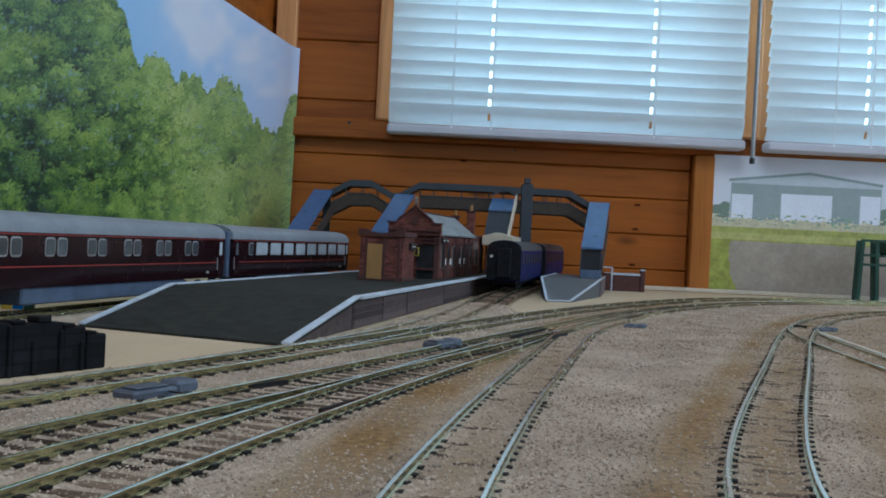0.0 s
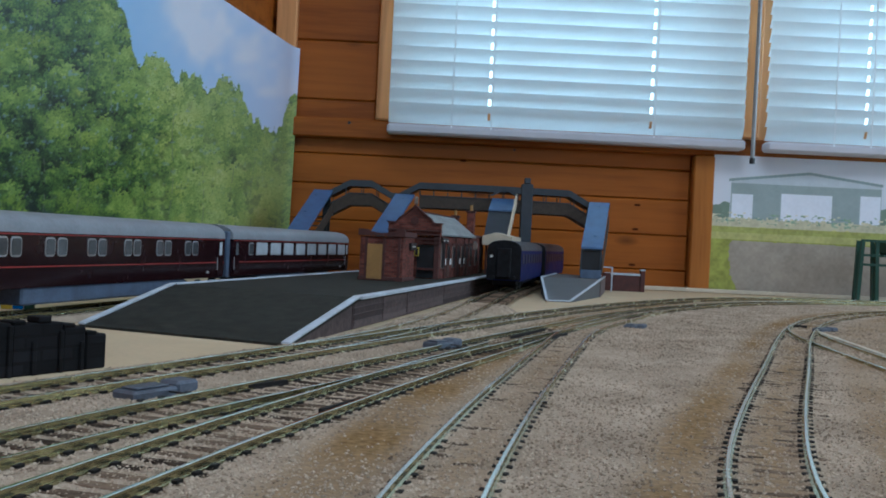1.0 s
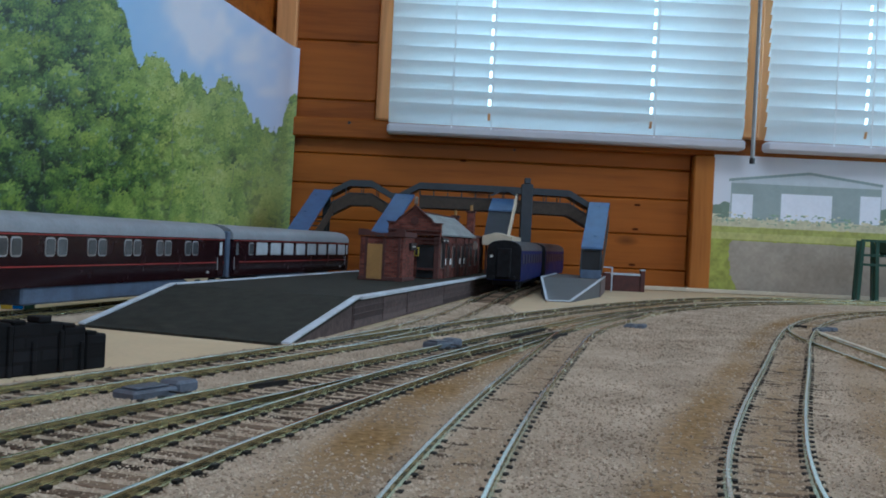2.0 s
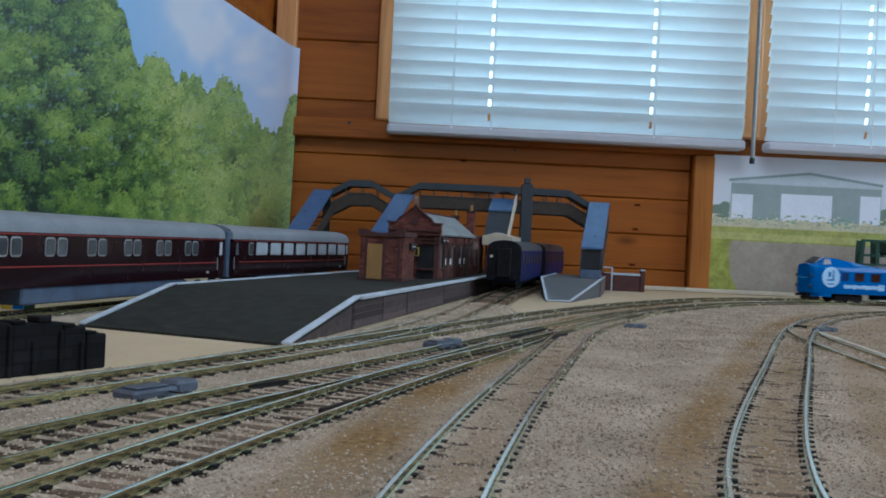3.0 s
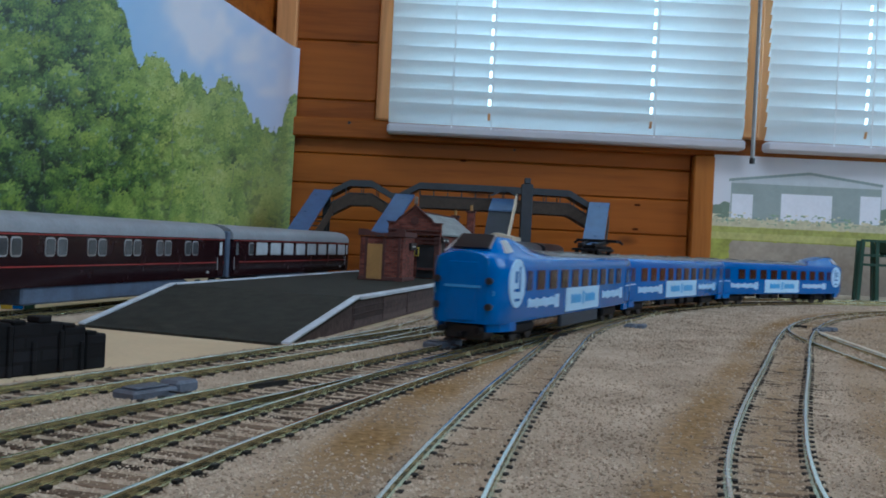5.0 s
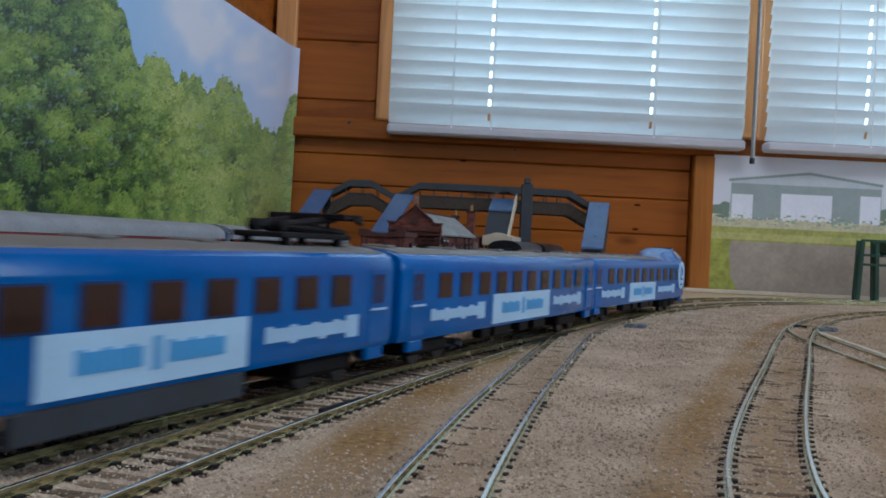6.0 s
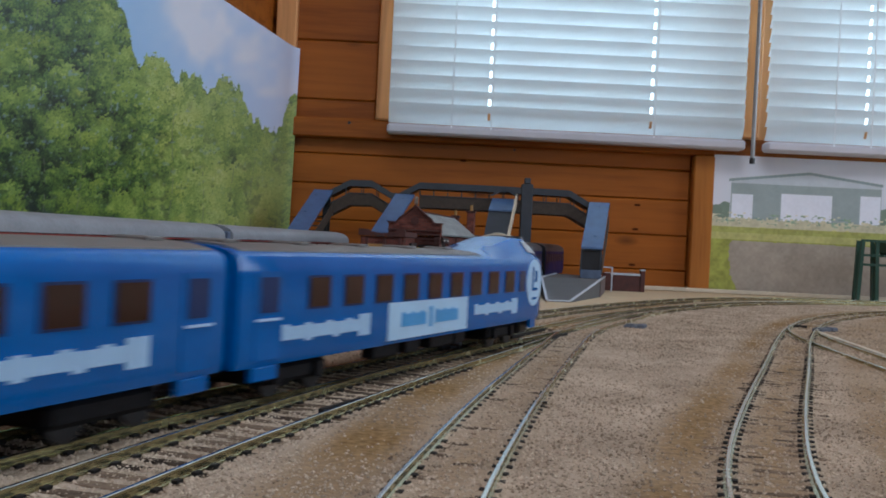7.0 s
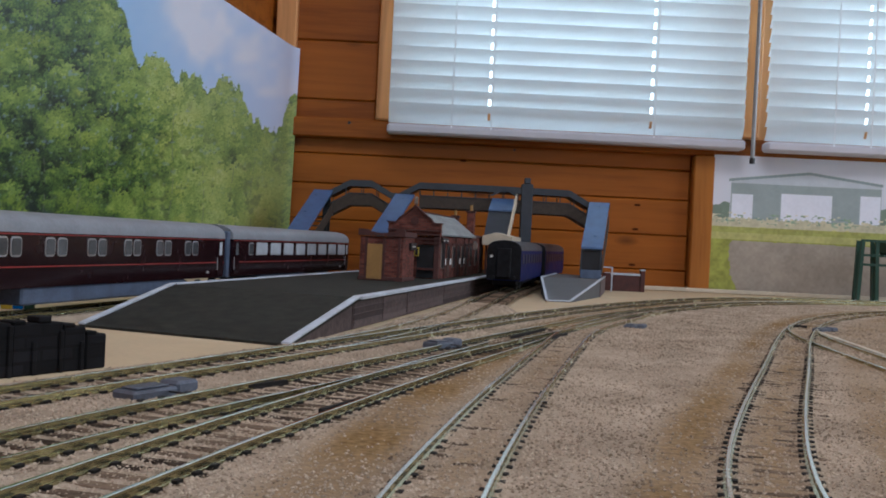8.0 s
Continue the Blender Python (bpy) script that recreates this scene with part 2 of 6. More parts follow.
M_GREEN = material("dark_green_steel", (0.008, 0.045, 0.028), 0.5, vary=0.3, scale=120, bump=0.1)
M_SLAT = material("white_blind_slat", (0.80, 0.84, 0.86), 0.4, vary=0.04, scale=30, bump=0.0, translucent=0.55)
M_RAILW = material("white_blind_rail", (0.52, 0.52, 0.58), 0.5, vary=0.06, scale=30, bump=0.0)
M_CORD = material("white_blind_cord", (0.85, 0.88, 0.9), 0.6, vary=0.05, scale=300, bump=0.0, translucent=0.4)
M_WAND = material("grey_blind_wand", (0.26, 0.27, 0.28), 0.25, vary=0.1, scale=80, bump=0.0)
M_PAPER = printed("printed_backdrop_paper")
M_FLOOR = material("brown_carpet_floor", (0.16, 0.13, 0.11), 0.9, vary=0.3, scale=20, fine=300, bump=0.3)
M_GLASS = glass("window_glass")

# ---- mesh helpers ----


def thing(name, m, label, category, group="", kind=""):
    ob = new(name)
    ob.empty_display_size = 0.01
    ob.matrix_world = m
    return tagged(ob, label, category, group, kind)


def part(name, bm, mat, parent=None, label=""):
    me = bpy.data.meshes.new(name)
    bmesh.ops.recalc_face_normals(bm, faces=bm.faces[:])
    bm.to_mesh(me)
    bm.free()
    for one in (mat if isinstance(mat, (list, tuple)) else [mat]):
        me.materials.append(one)
    ob = new(name, me)
    ob.parent = parent
    return tagged(ob, label)


def share(name, ob, parent, m):
    """Another object on the same mesh."""
    twin = new(name, ob.data)
    twin.parent = parent
    twin.matrix_basis = m
    return twin


def box(lo, hi, bevel=0.0, bm=None):
    bm = bm or bmesh.new()
    vs = [bm.verts.new((x, y, z)) for x in (lo[0], hi[0]) for y in (lo[1], hi[1]) for z in (lo[2], hi[2])]
    fs = [bm.faces.new([vs[i] for i in f]) for f in ((0, 1, 3, 2), (4, 6, 7, 5), (0, 4, 5, 1), (2, 3, 7, 6), (0, 2, 6, 4), (1, 5, 7, 3))]
    if bevel:
        bmesh.ops.bevel(bm, geom=list({e for f in fs for e in f.edges}), offset=bevel, segments=1, affect="EDGES")
    return bm


def prism(poly, a, b, axis="y", bm=None):
    """A polygon pushed from a to b along an axis; its two numbers are the other axes in order."""
    bm = bm or bmesh.new()

    def at(p, w):
        return {"x": (w, p[0], p[1]), "y": (p[0], w, p[1]), "z": (p[0], p[1], w)}[axis]
    one, two = [bm.verts.new(at(p, a)) for p in poly], [bm.verts.new(at(p, b)) for p in poly]
    bm.faces.new(one), bm.faces.new(two[::-1])
    for i in range(len(poly)):
        j = (i + 1) % len(poly)
        bm.faces.new([one[i], one[j], two[j], two[i]])
    return bm


def disc(centre, r, depth, axis="y", n=16, bm=None):
    poly = []
    for i in range(n):
        c, s = math.cos(2 * math.pi * i / n) * r, math.sin(2 * math.pi * i / n) * r
        poly.append({"y": (centre[0] + c, centre[2] + s), "x": (centre[1] + c, centre[2] + s), "z": (centre[0] + c, centre[1] + s)}[axis])
    w = {"x": 0, "y": 1, "z": 2}[axis]
    return prism(poly, centre[w] - depth / 2, centre[w] + depth / 2, axis, bm)


def tube(p, q, r, n=8, bm=None):
    bm = bm or bmesh.new()
    p, q = Vector(p), Vector(q)
    turn = (q - p).to_track_quat("Z", "Y")
    a, b = [], []
    for i in range(n):
        o = turn @ Vector((math.cos(2 * math.pi * i / n) * r, math.sin(2 * math.pi * i / n) * r, 0))
        a.append(bm.verts.new(p + o)), b.append(bm.verts.new(q + o))
    bm.faces.new(a[::-1]), bm.faces.new(b)
    for i in range(n):
        bm.faces.new([a[i], a[(i + 1) % n], b[(i + 1) % n], b[i]])
    return bm


def loft(sections, closed=True, caps=True, bm=None):
    """Skin over a row of equal-length point loops."""
    bm = bm or bmesh.new()
    rows = [[bm.verts.new(p) for p in s] for s in sections]
    k = len(rows[0])
    for a, b in zip(rows, rows[1:]):
        for i in range(k if closed else k - 1):
            bm.faces.new([a[i], a[(i + 1) % k], b[(i + 1) % k], b[i]])
    if caps:
        bm.faces.new(rows[0][::-1]), bm.faces.new(rows[-1])
    return bm


def shade_smooth(ob, angle=35):
    ob.data.set_sharp_from_angle(angle=radians(angle))
    for p in ob.data.polygons:
        p.use_smooth = True
    return ob


# ---- track lines, in metres on the board ----
def smooth_line(points, step=0.004):
    q = np.array(points, float)
    for _ in range(4):
        cut = np.empty((2 * len(q) - 2, 2))
        cut[0::2], cut[1::2] = 0.75 * q[:-1] + 0.25 * q[1:], 0.25 * q[:-1] + 0.75 * q[1:]
        q = np.vstack([q[:1], cut, q[-1:]])
    s = np.r_[0, np.cumsum(np.hypot(*np.diff(q, axis=0).T))]
    u = np.arange(0, s[-1], step)
    return np.column_stack([np.interp(u, s, q[:, 0]), np.interp(u, s, q[:, 1])])


RUNNING = [(-0.42, -0.80), (-0.27, -0.37), (-0.17, -0.07), (-0.118, 0.08), (-0.0807, 0.1853), (-0.0668, 0.2240), (-0.0430, 0.2780), (-0.0210, 0.3300),
           (0.0035, 0.3900), (0.0345, 0.4650), (0.0687, 0.5439), (0.0960, 0.6126), (0.1260, 0.6800), (0.1885, 0.7915), (0.2610, 0.8960),
           (0.3340, 0.9720), (0.4050, 1.0220), (0.4900, 1.0550), (0.6200, 1.068), (0.8000, 1.050), (1.0000, 0.985), (1.1500, 0.860), (1.2500, 0.680),
           (1.3000, 0.420), (1.3000, 0.000), (1.3000, -0.50), (1.2800, -1.00)]
OUTER = [(-0.46, -0.60), (-0.29, -0.20), (-0.165, 0.09), (-0.1060, 0.2400), (-0.0907, 0.2748), (-0.0578, 0.3512), (-0.0320, 0.4123), (0.0094, 0.5080),
         (0.0480, 0.6000), (0.0905, 0.6900), (0.1450, 0.7950), (0.2246, 0.9260), (0.3093, 1.0250), (0.3906, 1.0830), (0.5060, 1.1150), (0.6500, 1.1180),
         (0.9000, 1.085), (1.1, 1.0), (1.26, 0.85), (1.35, 0.65), (1.37, 0.3), (1.37, -0.3)]
FRONT = [(-0.110, -0.05), (-0.0750, 0.0900), (-0.0533, 0.1736), (-0.0408, 0.2180), (-0.0195, 0.2850), (0.0000, 0.3443), (0.0240, 0.4100), (0.0450, 0.4750)]
SIDING = [(-0.012, 0.02), (-0.0080, 0.1000), (-0.0004, 0.1612), (0.0061, 0.2000), (0.0185, 0.2690), (0.0357, 0.3500), (0.0550, 0.4400), (0.0655, 0.4900), (0.0773, 0.5309), (0.0905, 0.5705),
          (0.1045, 0.6050), (0.1220, 0.6480), (0.1410, 0.6970), (0.1650, 0.7450)]
LOOP = [(0.030, -0.05), (0.0440, 0.0900), (0.0600, 0.1726), (0.0720, 0.2140), (0.0880, 0.2600), (0.1110, 0.3220), (0.1400, 0.3980), (0.2000, 0.5600), (0.2507, 0.6752),
        (0.3132, 0.7820), (0.4111, 0.9000), (0.5200, 0.955), (0.65, 0.960), (0.80, 0.93), (0.98, 0.85), (1.08, 0.7), (1.12, 0.45), (1.12, 0.0)]
SPUR = [(0.170, 0.10), (0.1770, 0.2500), (0.1830, 0.3500), (0.1900, 0.4250), (0.1985, 0.5000), (0.2100, 0.5780), (0.2380, 0.6450), (0.2650, 0.7000)]
PLATFORM_ROAD = [(-0.0578, 0.3512), (-0.0335, 0.4150), (-0.0090, 0.5000), (0.0090, 0.5900), (0.0300, 0.7300), (0.0560, 0.9147), (0.0900, 1.0900), (0.1200, 1.2500)]
WEST_ROAD = [(-0.40, -0.35), (-0.32, -0.05), (-0.265, 0.20), (-0.2285, 0.4000), (-0.1700, 0.6870), (-0.1150, 0.9600), (-0.0560, 1.2600)]
RAIL_TOP = 0.0075

# ---- the room ----
WALL = 1.33


def structure(name, bm, mat, label, category):
    return tagged(part(name, bm, mat), label, category, kind="structure")


structure("floor", box((-1.3, -1.7, -1.0), (1.9, 1.75, -0.95)), M_FLOOR, "brown carpeted floor under the layout", "floor")
# unseen ceiling: dark pine keeps bounce low, the hole admits the added fill
w = bmesh.new()
for lo, hi in (((-1.3, -1.7, 1.35), (-0.37, 1.75, 1.40)), ((0.67, -1.7, 1.35), (1.9, 1.75, 1.40)), ((-0.37, -1.7, 1.35), (0.67, -0.57, 1.40)), ((-0.37, 0.27, 1.35), (0.67, 1.75, 1.40))):
    box(lo, hi, bm=w)
structure("ceiling", w, M_WALL, "unseen pine ceiling with an opening for the overhead fill", "ceiling")

# north wall: solid parts round the two windows, then boards and posts on it
w = bmesh.new()
box((-0.60, WALL + 0.012, -0.95), (1.75, WALL + 0.09, 0.208), bm=w)
box((-0.60, WALL + 0.012, 0.208), (-0.079, WALL + 0.09, 1.35), bm=w)
box((0.3895, WALL + 0.012, 0.208), (0.4135, WALL + 0.09, 1.35), bm=w)
box((0.93, WALL + 0.012, 0.208), (1.75, WALL + 0.09, 1.35), bm=w)
box((-0.079, WALL + 0.012, 1.05), (0.3895, WALL + 0.09, 1.35), bm=w)
box((0.4135, WALL + 0.012, 1.05), (0.93, WALL + 0.09, 1.35), bm=w)
wall_north = structure("wall_north", w, M_WALL, "orange varnished pine boarded wall with two windows", "wall")


def board(name, lo, hi, mat, bevel=0.0012, parent=None, label=""):
    return part(name, box(lo, hi, bevel), mat, parent or wall_north, label)


# lower boards, recessed behind the framing
for z0, z1 in ((-0.05, 0.026), (0.0268, 0.0725), (0.0733, 0.1205), (0.1213, 0.1605), (0.1613, 0.19)):
    board("board", (-0.30, WALL + 0.003, z0), (0.3260, WALL + 0.0125, z1), M_WALL, 0.0015)
# upper boards beside the window
for z0, z1 in ((0.2070, 0.2330), (0.2338, 0.3115), (0.3123, 0.3900), (0.3908, 0.468), (0.4688, 0.546), (0.5468, 0.624)):
    board("board", (-0.30, WALL + 0.003, z0), (-0.0990, WALL + 0.0125, z1), M_WALL, 0.0015)
board("rail", (-0.30, WALL - 0.014, 0.1815), (0.3540, WALL + 0.003, 0.2068), M_WALL, 0.002, label="horizontal pine rail under the window")
board("post", (0.3265, WALL - 0.014, 0.0003), (0.3540, WALL + 0.003, 0.1812), M_POST, 0.002, label="upright pine post")
board("post", (-0.235, WALL - 0.014, 0.2072), (-0.2075, WALL + 0.003, 0.80), M_FRAME, 0.002, label="corner post")
for x, z, r in ((-0.1319, 0.2015, 0.0022), (0.088, 0.176, 0.0015)):
    part("nail_hole", disc((x, WALL - 0.0142, z), r, 0.0008), M_DARK, wall_north)

for x, z in ((0.2572, 0.1122), (0.2557, 0.0797), (0.2536, 0.0319), (0.0214, 0.1600)):
    for r, t in ((0.0030, 0.0003), (0.0016, 0.0006)):
        bm = disc((0, 0, 0), r, t)
        bmesh.ops.scale(bm, vec=(1.5, 1, 0.55), verts=bm.verts[:])
        bmesh.ops.translate(bm, vec=(x, WALL + 0.0029, z), verts=bm.verts[:])
        part("knot", bm, M_KNOT, wall_north)

# the other walls: west along the photo backdrop, east and south with windows
W0, W1 = Vector((-0.236, WALL + 0.012)), Vector((-0.236 - 0.155 * 3.0, WALL - 3.0))
out = Vector((-0.988, 0.153)) * 0.06
structure("wall_west", prism([(W0.x, W0.y), (W1.x, W1.y), (W1.x + out.x, W1.y + out.y), (W0.x + out.x, W0.y + out.y)], -0.95, 1.35, "z"), M_WALL,
          "orange varnished pine side wall", "wall")
w = bmesh.new()
for lo, hi in (((1.62, -1.55, -0.95), (1.70, WALL + 0.09, 0.25)), ((1.62, -1.55, 1.15), (1.70, WALL + 0.09, 1.35)),
               ((1.62, -1.55, 0.25), (1.70, -0.45, 1.15)), ((1.62, 1.15, 0.25), (1.70, WALL + 0.09, 1.15))):
    box(lo, hi, bm=w)
structure("wall_east", w, M_WALL, "pine wall with a wide window", "wall")
w = bmesh.new()
for lo, hi in (((-0.80, -1.55, -0.95), (1.70, -1.47, 0.25)), ((-0.80, -1.55, 1.2), (1.70, -1.47, 1.35)),
               ((-0.80, -1.55, 0.25), (-0.76, -1.47, 1.2)), ((1.08, -1.55, 0.25), (1.70, -1.47, 1.2))):
    box(lo, hi, bm=w)
structure("wall_south", w, M_WALL, "pine wall with a wide window", "wall")


def window(name, x0, x1):
    win = thing(name, pose((x0 + x1) / 2, WALL + 0.05, 0.208), "timber framed window behind a venetian blind", "window", kind="structure")
    h, v = (x1 - x0) / 2, 0.830
    for lo, hi in (((-h, -0.02, 0), (-h + 0.025, 0.02, v)), ((h - 0.025, -0.02, 0), (h, 0.02, v)),
                   ((-h + 0.0252, -0.02, 0), (h - 0.0252, 0.02, 0.025)), ((-h + 0.0252, -0.02, v - 0.025), (h - 0.0252, 0.02, v))):
        part("frame", box(lo, hi, 0.001), M_FRAME, win)
    pane = part("pane", box((-h + 0.026, -0.002, 0.026), (h - 0.026, 0.002, v - 0.026)), M_GLASS, win)
    pane.visible_shadow = False
    return win


window("window_1", -0.078, 0.3885)
window("window_2", 0.4145, 0.929)
board("window_post", (-0.0975, WALL - 0.016, 0.2072), (-0.0780, WALL + 0.012, 1.05), M_FRAME, 0.002, label="pale pine window jamb")
board("mullion", (0.3900, WALL - 0.006, 0.2072), (0.4130, WALL + 0.0115, 1.05), M_FRAME, 0.002, label="pale pine post between the windows")


def slotted(prof, x0, x1, slots):
    """A thin bowed slat with a slot for the lift cord at each of the given places."""
    half = len(prof) // 2
    xs = sorted([x0, x1] + [x + d for x in slots for d in (-0.0018, 0.0018)])
    bm = bmesh.new()
    front = [[bm.verts.new((x, *prof[i])) for i in range(half)] for x in xs]
    back = [[bm.verts.new((x, *prof[2 * half - 1 - i])) for i in range(half)] for x in xs]

    def open_at(a, i):
        return 0 <= a < len(xs) - 1 and a % 2 == 1 and 2 <= i <= 3
    for a in range(len(xs) - 1):
        for i in range(half - 1):
            if open_at(a, i):
                continue
            bm.faces.new([front[a][i], front[a + 1][i], front[a + 1][i + 1], front[a][i + 1]])
            bm.faces.new([back[a][i], back[a][i + 1], back[a + 1][i + 1], back[a + 1][i]])
    for i in (0, half - 1):
        for a in range(len(xs) - 1):
            bm.faces.new([front[a][i], back[a][i], back[a + 1][i], front[a + 1][i]])
    return bm


def blind(x0, x1, cords, tapes):
    """A white venetian blind, slats nearly shut, that hangs in front of its window."""
    b = thing("venetian_blind", pose(0, WALL - 0.028, 0.188), "white venetian blind, slats almost closed, lit from behind", "blind", "window blinds")
    part("bottom_rail", box((x0, -0.0125, 0.0), (x1, 0.0125, 0.013), 0.003), M_RAILW, b)
    lift = 0.0285
    sec, k = [], 7
    for i in range(k):
        a = (i / (k - 1) - 0.5) * 0.028
        sec.append((a, 0.0030 * (1 - (2 * a / 0.028) ** 2)))
    tilt = radians(110)
    prof = []
    for y, z in sec + [(y, z - 0.0004) for y, z in reversed(sec)]:
        prof.append((y * math.cos(tilt) - z * math.sin(tilt), y * math.sin(tilt) + z * math.cos(tilt)))
    first = None
    for i in range(46):
        z = lift + i * 0.0184
        m = pose(0, 0, z, random.uniform(-1.2, 1.2), random.uniform(-0.05, 0.05), 0)
        if first is None:
            first = part("slat", slotted(prof, x0 + 0.001, x1 - 0.001, tapes), M_SLAT, b)
            first.matrix_basis = m
            shade_smooth(first)
        else:
            share("slat", first, b, m)
    for x in cords:
        x += 0.0028 if x in tapes else 0.0
        part("ladder_cord", box((x - 0.0009, -0.0155, 0.010), (x + 0.0009, -0.0147, 0.87)), M_CORD, b)
    part("head_rail", box((x0, -0.014, 0.87), (x1, 0.014, 0.90), 0.002), M_RAILW, b)
    return b


BLIND_1 = blind(-0.0805, 0.3855, (0.003, 0.0515, 0.2625), (0.0515, 0.2625))
BLIND_2 = blind(0.4130, 0.9000, (0.4985, 0.5435), (0.5435, 0.75))
wand = thing("blind_wand", pose(0.3925, WALL - 0.047, 0.170), "thin grey tilt wand hanging between the blinds", "blind wand")
part("rod", tube((0, 0, 0.006), (0.0005, 0, 0.60), 0.0028, 8), M_WAND, wand)
part("tip", tube((0, 0, 0), (0, 0, 0.0075), 0.0036, 8), M_DARK, wand, "dark rubber tip")

# ---- baseboard ----
structure("baseboard", box((-0.62, -1.40, -0.018), (1.55, WALL - 0.001, 0.0), 0.0), M_BOARD, "tan plywood layout baseboard", "baseboard")
sk = structure("skirting_strip", box((0.05, WALL - 0.020, 0.0005), (0.90, WALL - 0.013, 0.0055), 0.0006), M_CREAM, "pale timber strip along the back of the board", "strip")


def earth_share(x, y):
    """How far bare brown earth shows through the ballast: beside and between the rails of the siding and the loop."""
    share_of = np.zeros(len(x))
    for line, lo, hi, most in ((SIDING, -0.032, -0.012, 1.0), (LOOP, -0.026, -0.010, 0.9), (LOOP, -0.006, 0.007, 0.75), (SIDING, -0.005, 0.006, 0.55), (LOOP, 0.020, 0.100, 0.65)):
        q = smooth_line(line, 0.01)
        d = np.gradient(q, axis=0)
        d /= np.hypot(*d.T)[:, None]
        for i in range(0, len(x), 20000):
            k = slice(i, i + 20000)
            j = np.argmin((x[k, None] - q[None, :, 0]) ** 2 + (y[k, None] - q[None, :, 1]) ** 2, axis=1)
            off = (x[k] - q[j, 0]) * d[j, 1] - (y[k] - q[j, 1]) * d[j, 0]
            w = np.clip(np.minimum(off - lo, hi - off) / 0.008 + 0.4, 0, 1)
            w *= 0.6 + 0.5 * np.array([0.5 + 0.9 * noise.noise(Vector((a * 22, b * 22, 8.0))) for a, b in zip(x[k], y[k])]).clip(0, 1)
            share_of[k] = np.maximum(share_of[k], w * most)
    return share_of


BED_STEP = 0.0035


def ballast_bed():
    """Raised, uneven bed of fine ballast over the tracks; the board stays bare beside the platform."""
    lines = [smooth_line(a, 0.012) for a in (RUNNING, OUTER, FRONT, SIDING, LOOP, SPUR, PLATFORM_ROAD[:5])]
    pts = np.vstack(lines)
    pts = pts[(pts[:, 0] > -0.5) & (pts[:, 0] < 1.0) & (pts[:, 1] > -0.2)]
    xs, ys = np.arange(-0.46, 0.92, BED_STEP), np.arange(-0.10, 1.28, BED_STEP)
    gx, gy = np.meshgrid(xs, ys)
    d = np.full(gx.shape, 9.0)
    for x, y in pts:
        np.minimum(d, np.hypot(gx - x, gy - y), out=d)
    edge = smooth_line(OUTER)
    edge = edge[:int(np.argmax(edge[:, 1])) + 1]
    west = np.interp(gy, edge[:, 1], edge[:, 0])
    inside = gx > west
    d = np.where(inside & (gy < 1.02), np.minimum(d, 0.012), d)
    wob = np.array([[noise.noise(Vector((x * 14, y * 14, 0))) for x in xs] for y in ys])
    fine = np.array([[noise.noise(Vector((x * 70, y * 70, 3))) for x in xs] for y in ys])
    h = 0.0069 * np.clip((0.031 + 0.006 * wob - d) / 0.012, 0, 1) - 0.001
    rim = np.minimum(np.minimum(gx + 0.43, 0.89 - gx), np.minimum(gy + 0.07, 1.26 - gy)) + 0.03 * wob
    h = np.where(rim > 0.02, h, np.minimum(h, 0.0069 * np.clip(rim / 0.02, 0, 1) - 0.001))
    h += np.where(h > 0, 0.0004 * wob + 0.0003 * fine, 0)
    near = np.full(gx.shape, 9.0)
    for x, y in np.vstack(lines[:3]):
        np.minimum(near, np.hypot(gx - x, gy - y), out=near)
    lumps = np.array([[noise.noise(Vector((x * 150, y * 150, 9))) for x in xs] for y in ys])
    h = np.minimum(h, 0.0061 - 0.0010 * np.clip((0.017 - near) / 0.006, 0, 1)) + np.where(h > 0.003, 0.0006 * np.clip(lumps + 0.15, -0.5, 1) * np.clip((0.020 - near) / 0.004, 0, 1), 0)
    mid = np.full(gx.shape, 9.0)
    for x, y in np.vstack(lines[3:5]):
        np.minimum(mid, np.hypot(gx - x, gy - y), out=mid)
    h = np.where((mid < 0.020) & (near > 0.012) & (h > 0.003), np.minimum(h, 0.0058 - 0.0005 * np.clip((0.019 - mid) / 0.005, 0, 1)) + 0.0006 * np.clip(lumps + 0.25, -0.3, 1), h)
    n, m = gx.shape
    verts = np.column_stack([gx.ravel(), gy.ravel(), h.ravel()])
    idx = np.arange(n * m).reshape(n, m)
    quads = np.column_stack([idx[:-1, :-1].ravel(), idx[:-1, 1:].ravel(), idx[1:, 1:].ravel(), idx[1:, :-1].ravel()])
    hm = h.ravel()
    quads = quads[(hm[quads] > -0.0009).any(axis=1)]
    used = np.unique(quads)
    back = np.zeros(n * m, int)
    back[used] = np.arange(len(used))
    me = bpy.data.meshes.new("ballast")
    me.from_pydata(verts[used].tolist(), [], back[quads].tolist())
    me.materials.append(M_BALLAST)
    for p in me.polygons:
        p.use_smooth = True
    earth = me.color_attributes.new("earth", "FLOAT_COLOR", "POINT")
    e = np.ones((len(used), 4), np.float32)
    e[:, :3] = earth_share(verts[used, 0], verts[used, 1])[:, None]
    earth.data.foreach_set("color", e.ravel())
    tagged(new("ballast", me), "fine tan cork ballast spread over the board", "ballast", kind="structure")
    return xs, ys, h


BED = ballast_bed()


def bed_height(x, y):
    xs, ys, h = BED
    i = np.clip(((y - ys[0]) / BED_STEP).astype(int), 0, len(ys) - 2)
    j = np.clip(((x - xs[0]) / BED_STEP).astype(int), 0, len(xs) - 2)
    fy, fx = (y - ys[0]) / BED_STEP - i, (x - xs[0]) / BED_STEP - j
    return (h[i, j] * (1 - fx) + h[i, j + 1] * fx) * (1 - fy) + (h[i + 1, j] * (1 - fx) + h[i + 1, j + 1] * fx) * fy


